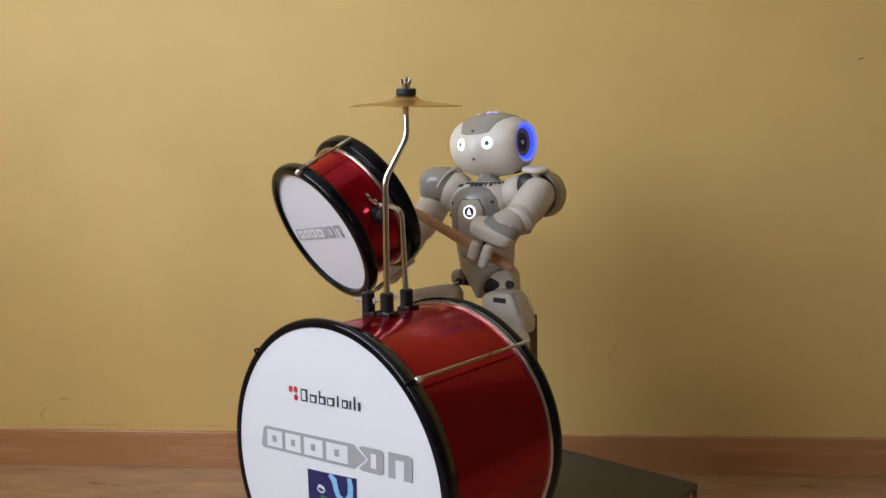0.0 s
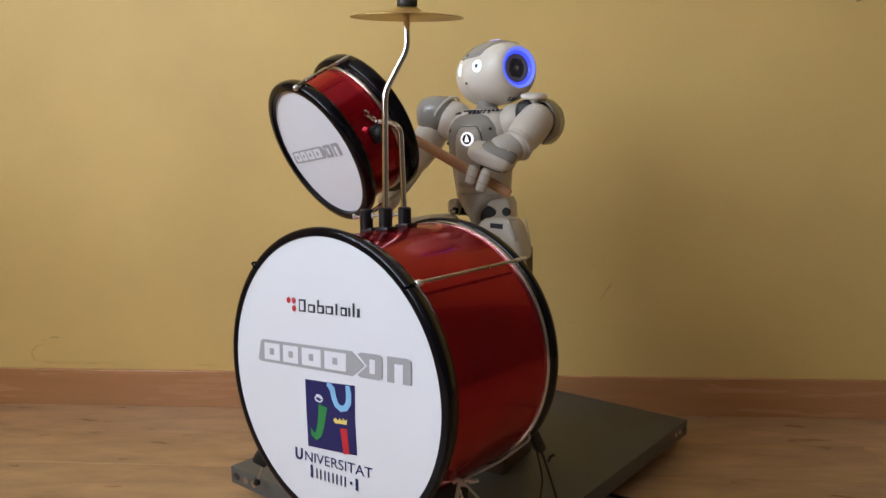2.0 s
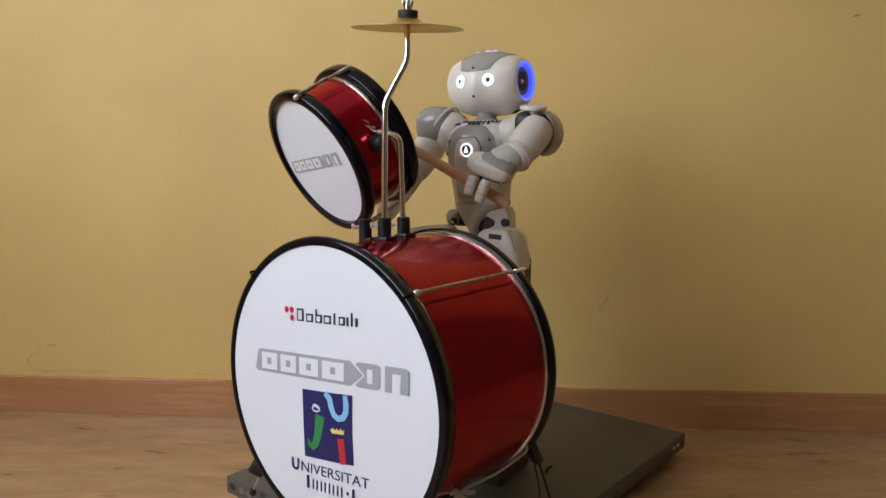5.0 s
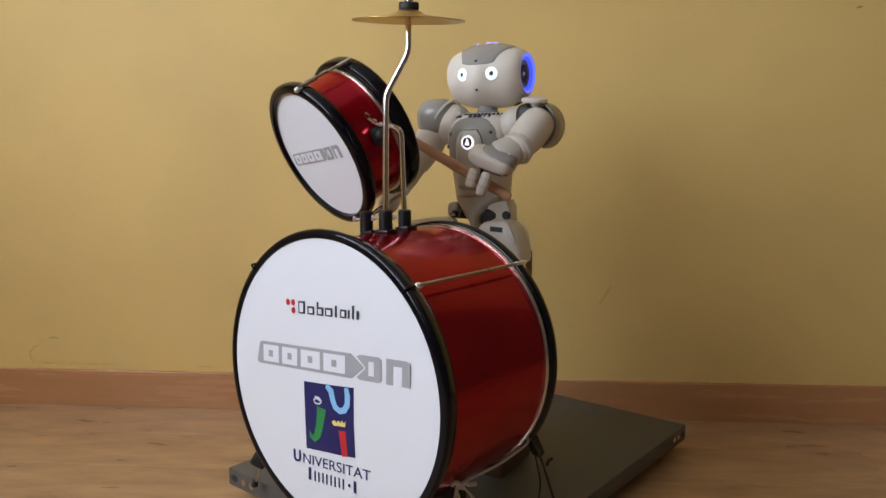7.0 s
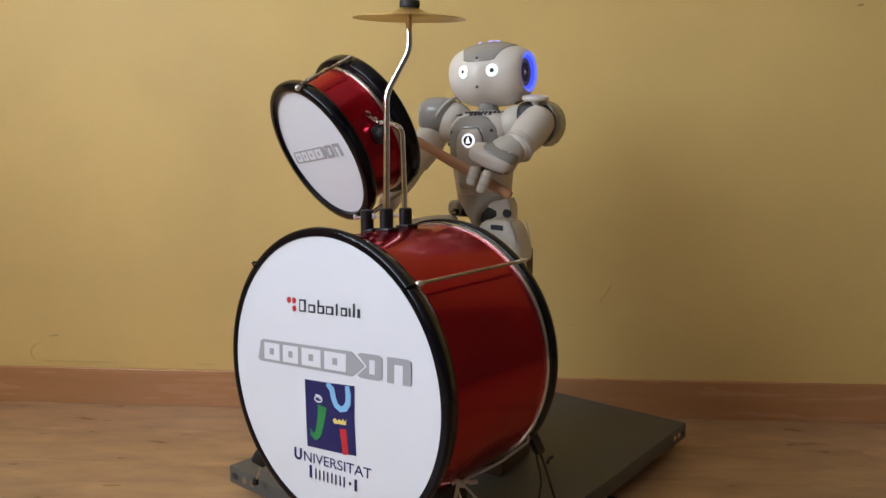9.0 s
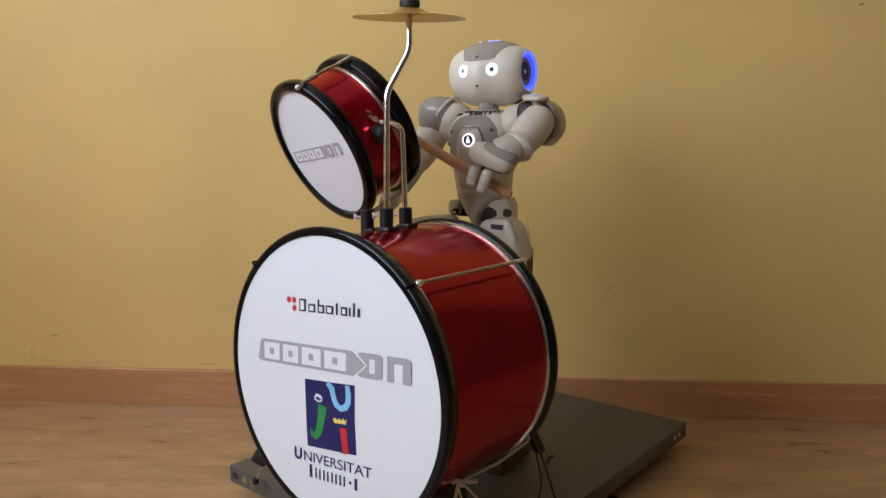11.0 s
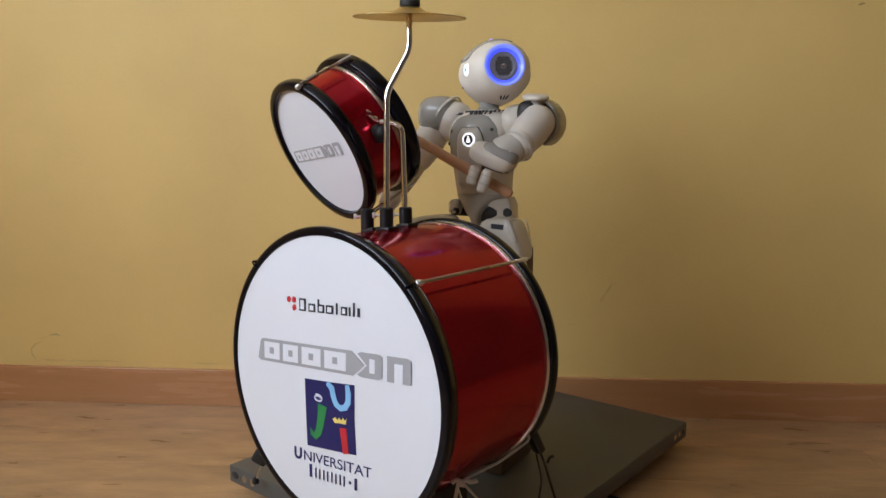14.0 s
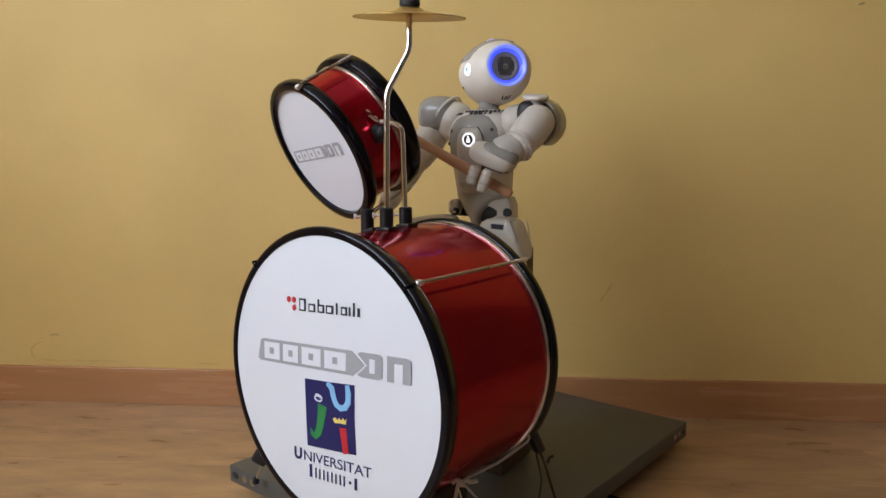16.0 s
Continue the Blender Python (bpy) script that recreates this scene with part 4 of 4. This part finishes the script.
    hip = part("hip_bracket", rounded([(0.036, -0.071), (0.046, -0.0625), (0.058, -0.0585), (0.078, -0.0545), (0.0845, -0.0675), (0.0855, -0.095), (0.060, -0.102), (0.042, -0.102), (0.046, -0.094), (0.056, -0.088), (0.056, -0.080), (0.047, -0.075)], -0.056, -0.022, 0.003), SHELL, robot, "white hip bracket")
    part("pivot_hole", lathe([(0, 0.0012), (0.0075, 0.0012), (0.0090, -0.002)], 22, m=pose(0.0775, -0.0562, -0.0825, 90, 0, 0)), DARK, hip, "dark pivot hole")
    hip = part("hip_bracket", pebble((-0.046, -0.024, -0.078), 0.0125, 0.018, 0.0150, 2.6), SHELL, robot, "white rounded hip bracket")
    part("pivot_hole", lathe([(0, 0.0015), (0.0070, 0.0015), (0.0080, -0.006), (0, -0.006)], 24, m=pose(-0.0415, -0.0405, -0.0850, 84, 0, -6)), DARK, hip, "dark pivot hole")
    part("pivot", pebble((-0.0405, -0.0425, -0.0870), 0.0050, 0.003, 0.0028, 2.6), SHELL, hip, "white pivot")
    # seated legs, both knees turned outwards
    thigh = part("thigh", rounded([(0.040, -0.106), (0.045, -0.098), (0.053, -0.0925), (0.066, -0.0895), (0.096, -0.0905), (0.106, -0.094), (0.1125, -0.103), (0.118, -0.116), (0.124, -0.134), (0.128, -0.150), (0.126, -0.163), (0.060, -0.163), (0.046, -0.140)], -0.104, -0.044, 0.013), SHELL, robot, "warm white thigh cover")
    part("thigh_print", box(0.024, 0.0012, 0.0088, m=pose(0.0815, -0.1045, -0.1035, 0, 3, 0)), INK, thigh, "dark printed label", smooth=False)
    part("thigh_rib", rounded([(0.098, -0.0900), (0.1045, -0.0920), (0.1125, -0.108), (0.120, -0.128), (0.115, -0.130), (0.1065, -0.110)], -0.1050, -0.070, 0.002), PALE_GREY, thigh, "pale grey side rib")
    part("lead", tube([(0.108, -0.036, -0.095), (0.1145, -0.038, -0.122), (0.1200, -0.040, -0.140), (0.1205, -0.040, -0.158)], 0.0012, 8), SHELL, robot, "thin pale lead")
    part("thigh", limb((-0.050, -0.036, -0.113), (-0.112, -0.070, -0.119), 0.0240, 0.0220, flat=0.92), SHELL, robot, "warm white thigh shell")
    part("shin", limb((0.112, -0.110, -0.170), (0.104, -0.104, -0.255), 0.028, 0.024), SHELL, robot, "warm white shin")
    part("shin", limb((-0.122, -0.082, -0.130), (-0.112, -0.094, -0.255), 0.026, 0.024), SHELL, robot, "warm white shin")
    for s in (-0.110, 0.104):
        part("shoe", loft([(-0.305, 0.036, -0.150, -0.050, s), (-0.298, 0.040, -0.158, -0.046, s), (-0.280, 0.036, -0.148, -0.052, s), (-0.262, 0.024, -0.126, -0.074, s)], 32), GREY, robot, "grey rounded foot")
    # shoulders and arms
    part("shoulder_cover", pebble((-0.0925, -0.004, 0.0985), 0.0405, 0.042, 0.0370, 2.7), GREY, robot, "grey rounded shoulder cover")
    part("shoulder_trim", lathe([(0.0385, -0.0030), (0.0412, -0.0022), (0.0412, 0.0022), (0.0385, 0.0030)], 48, closed=True, m=pose(-0.0775, -0.004, 0.0985, 0, 122, 0)), PALE_GREY, robot, "pale shoulder seam")
    part("shoulder_joint", ball((-0.062, 0.0, 0.085), 0.038, 0.042, 0.040, 28), SHELL, robot, "white shoulder ball")
    part("upper_arm", limb((-0.100, -0.010, 0.070), (-0.134, -0.020, 0.012), 0.031, 0.026), SHELL, robot, "white upper arm")
    part("forearm", limb((-0.138, -0.024, 0.006), (-0.156, -0.072, -0.050), 0.023, 0.020), PALE_GREY, robot, "pale grey forearm")
    part("gripper", limb((-0.158, -0.080, -0.056), (-0.150, -0.106, -0.070), 0.021, 0.018), SHELL, robot, "white three-fingered gripper")
    part("shoulder_joint", ball((0.070, 0.006, 0.080), 0.036, 0.042, 0.036, 28), SHELL, robot, "white shoulder ball")
    part("shoulder_gap", pebble((0.100, -0.010, 0.094), 0.020, 0.026, 0.026, 3.0), DARK, robot, "dark gap in the shoulder joint")
    disc = part("shoulder_disc", lathe([(0, 0.0050), (0.017, 0.0050), (0.0215, 0.0035), (0.0230, 0.0), (0.0215, -0.0035), (0, -0.0035)], 36, m=pose(0.1140, -0.016, 0.1255, 8, 5, 0) @ Matrix.Diagonal((1.08, 1, 1, 1))), SHELL, robot, "white round shoulder disc")
    part("disc_post", lathe([(0, -0.018), (0.008, -0.018), (0.010, -0.002), (0, -0.002)], 20, m=pose(0.1160, -0.018, 0.1245)), PALE_GREY, disc, "pale grey post")
    # curved cover behind the arm, open towards the front
    bm = bmesh.new()
    rows = []
    for i in range(25):
        a = radians(112 - 178 * i / 24)
        row = []
        for r, y in ((0.0400, -0.026), (0.0440, -0.028), (0.0455, -0.022), (0.0450, 0.016), (0.0380, 0.030), (0.0340, 0.026), (0.0400, 0.012)):
            row.append(bm.verts.new((0.1125 + r * math.cos(a), y + 0.010, 0.0800 + r * math.sin(a))))
        rows.append(row)
    for a, b in zip(rows, rows[1:]):
        for k in range(7):
            bm.faces.new((a[k], a[(k + 1) % 7], b[(k + 1) % 7], b[k]))
    bm.faces.new(rows[0])
    bm.faces.new(rows[-1][::-1])
    part("shoulder_cover", bm, GREY, robot, "grey curved shoulder cover")
    part("shoulder_back", ball((0.1125, 0.022, 0.0800), 0.036, 0.020, 0.036, 28), GREY, robot, "grey back of the shoulder")
    part("upper_arm", limb((0.1240, -0.028, 0.0815), (0.1120, -0.076, 0.0430), 0.0315, 0.0275, cap=0.9), SHELL, robot, "white upper arm")
    part("elbow_ring", limb((0.1125, -0.074, 0.0440), (0.1080, -0.088, 0.0345), 0.0285, 0.0268, cap=0.3), SHELL, robot, "white elbow ring")
    part("elbow_seam", limb((0.1100, -0.082, 0.0385), (0.1090, -0.085, 0.0365), 0.0292, 0.0290, cap=0.1), PALE_GREY, robot, "pale elbow seam")
    part("forearm", limb((0.1080, -0.088, 0.0345), (0.0870, -0.106, 0.0290), 0.0255, 0.0245, cap=0.6), PALE_GREY, robot, "pale grey forearm")
    gm = pose(0.0790, -0.1190, 0.0200, 20, 22, 10)
    grip = part("gripper", pebble((0, 0, 0), 0.0415, 0.0240, 0.0165, 3.2, gm), SHELL, robot, "white gripper shell")
    part("gripper_back", pebble((0.010, 0.003, 0.0085), 0.0330, 0.0225, 0.0140, 2.8, gm), GREY, grip, "grey gripper back")
    part("gripper_rim", lathe([(0.0205, -0.0016), (0.0240, -0.0012), (0.0240, 0.0012), (0.0205, 0.0016)], 40, closed=True, m=gm @ pose(0.031, 0.004, 0.001, 0, 82, -18) @ Matrix.Diagonal((0.92, 1, 1, 1))), SHELL, grip, "white rim of the wrist")
    part("gripper_palm", pebble((0.004, 0.004, -0.0130), 0.0320, 0.0180, 0.0090, 3.0, gm), DARK, grip, "dark underside of the gripper")
    for a, b in (((0.0520, -0.132, 0.0000), (0.0450, -0.136, -0.0250)), ((0.0775, -0.134, -0.0060), (0.0665, -0.138, -0.0385))):
        f = part("finger", limb(a, b, 0.0092, 0.0084, 16, cap=0.5), SHELL, grip, "white jointed finger")
        va, vb = Vector(a), Vector(b)
        for u in (0.20, 0.62):
            part("finger_joint", limb(va.lerp(vb, u - 0.03), va.lerp(vb, u + 0.03), 0.0094, 0.0092, 16, cap=0.12), PALE_GREY, f, "grey finger joint")
    # the stick lies in the left gripper
    return robot, head


robot, head = build_robot()
m, d = span((0.103, -0.099, -0.045), (-0.130, -0.130, 0.080))
single("drumstick", lathe([(0, -0.004), (0.006, -0.003), (0.0092, 0.003), (0.0098, d * 0.4), (0.0085, d * 0.75), (0.005, d * 0.95), (0, d)], 20), WOOD, ROBOT @ m, "plain wooden drumstick held across the chest", "drumstick")

# what the robot sits on
seat_top = 0.665 - 1.02 * 0.160
seat = thing("seat_box", pose(0.075, 1.482, SHELF_TOP, 0, 0, -30), "brown board box under the robot", "box")
part("carton", box(0.162, 0.14, seat_top - SHELF_TOP, 0.004, m=pose(0.003, 0.0, (seat_top - SHELF_TOP) / 2)), CARD, seat)


# ---- floor planks ----
def floor():
    fl = single("floor", box(RIGHT_X - LEFT_X + 0.4, WALL_Y - BACK_Y + 0.3, 0.03), JOINT, ROOM @ pose((LEFT_X + RIGHT_X) / 2, (WALL_Y + BACK_Y) / 2, -0.024), "oak laminate floor laid in long planks", "floor", kind="structure", smooth=False)
    inv = pose(-(LEFT_X + RIGHT_X) / 2, -(WALL_Y + BACK_Y) / 2, 0.024)
    L, W = 1.285, 0.192
    cut = {}

    def plank(x0, x1, y, turn):
        """A plank from x0 to x1; planks of one length share a mesh."""
        x0, x1 = max(x0, LEFT_X), min(x1, RIGHT_X)
        if x1 - x0 < 0.01:
            return
        key = round(x1 - x0, 3)
        if key not in cut:
            cut[key] = finish("plank", box(x1 - x0 - 0.0008, W - 0.0008, 0.0085, 0.0003, 1), PLANK, smooth=False)
        p = new("plank", cut[key])
        p.parent = fl
        p.matrix_basis = inv @ pose((x0 + x1) / 2, y, -0.00425, 0, 0, turn)

    row, y = 0, WALL_Y - 0.001 - W / 2
    while y > BACK_Y:
        x = LEFT_X - (0.55, 0.82, 0.60, 0.95)[row % 4]
        while x < RIGHT_X:
            plank(x, x + L, y, 180 if (row + int(x * 7)) % 2 else 0)
            x += L
        y -= W
        row += 1


floor()


def knots():
    """Dark knots and streaks in the laminate's print."""
    def knot(x, y, w, h):
        pts = [(x + w * math.cos(a * math.pi / 9) * (1 + 0.25 * math.sin(3 * a)), y + h * math.sin(a * math.pi / 9)) for a in range(18)]
        bm = bmesh.new()
        up = [bm.verts.new((px, py, 0.0004)) for px, py in pts]
        lo = [bm.verts.new((px, py, -0.0004)) for px, py in pts]
        bm.faces.new(up)
        for i in range(18):
            bm.faces.new((up[i], up[i - 1], lo[i - 1], lo[i]))
        single("wood_knot", bm, KNOT, Matrix.Identity(4), "dark knot in the laminate plank", "knot", kind="structure", smooth=False)
    knot(0.872, 1.703, 0.022, 0.006)
    knot(0.838, 1.706, 0.010, 0.002)
    knot(0.905, 1.700, 0.016, 0.0018)
    knot(-0.880, 1.870, 0.011, 0.0035)
    knot(-0.640, 1.770, 0.012, 0.0025)
    knot(-1.000, 1.780, 0.016, 0.0020)
    knot(-0.700, 1.490, 0.018, 0.0030)


knots()


# ---- movement ----
HEAD_TURN = [
    (0, -7.5, 0.5), (0.3, -12.0, 0.0), (0.5, -15.5, -0.7), (1, -21.0, -2.0), (1.5, -26.0, -4.0), (2, -30.0, -6.0),
    (2.5, -33.0, -9.5), (3, -35.0, -11.8), (3.4, -32.0, -11.8), (3.7, -28.5, -11.5), (4, -24.5, -10.6), (4.2, -21.0, -8.2),
    (4.7, -10.0, -2.5), (5.3, -0.5, 1.0), (6.3, 1.0, 1.6), (7, 1.2, 2.8), (8, 0.8, 2.2), (9, -0.5, 0.0), (11.3, -1.5, -0.8),
    (11.5, -6.0, -1.0), (11.7, -12.5, 0.2), (11.9, -21.5, 3.0), (12, -26.0, 5.0), (12.2, -34.5, 9.0), (12.4, -39.5, 11.0),
    (12.6, -42.5, 11.2), (12.8, -46.0, 10.0), (13, -49.5, 7.8), (13.3, -51.0, 5.7), (13.6, -52.0, 3.6), (14, -52.5, 0.9),
    (14.5, -52.0, 0.2), (15.2, -51.0, 0.1), (16, -49.0, 0.5),
]
LEAN_BACK = -6.0       # the robot's neck leans a little backwards


def motions():
    walk(head, [(t, pose(*NECK, LEAN_BACK) @ pose(0, 0, 0, 0, 0, yaw) @ pose(0, 0, 0, pitch - LEAN_BACK * math.cos(radians(yaw)))) for t, yaw, pitch in HEAD_TURN])


motions()
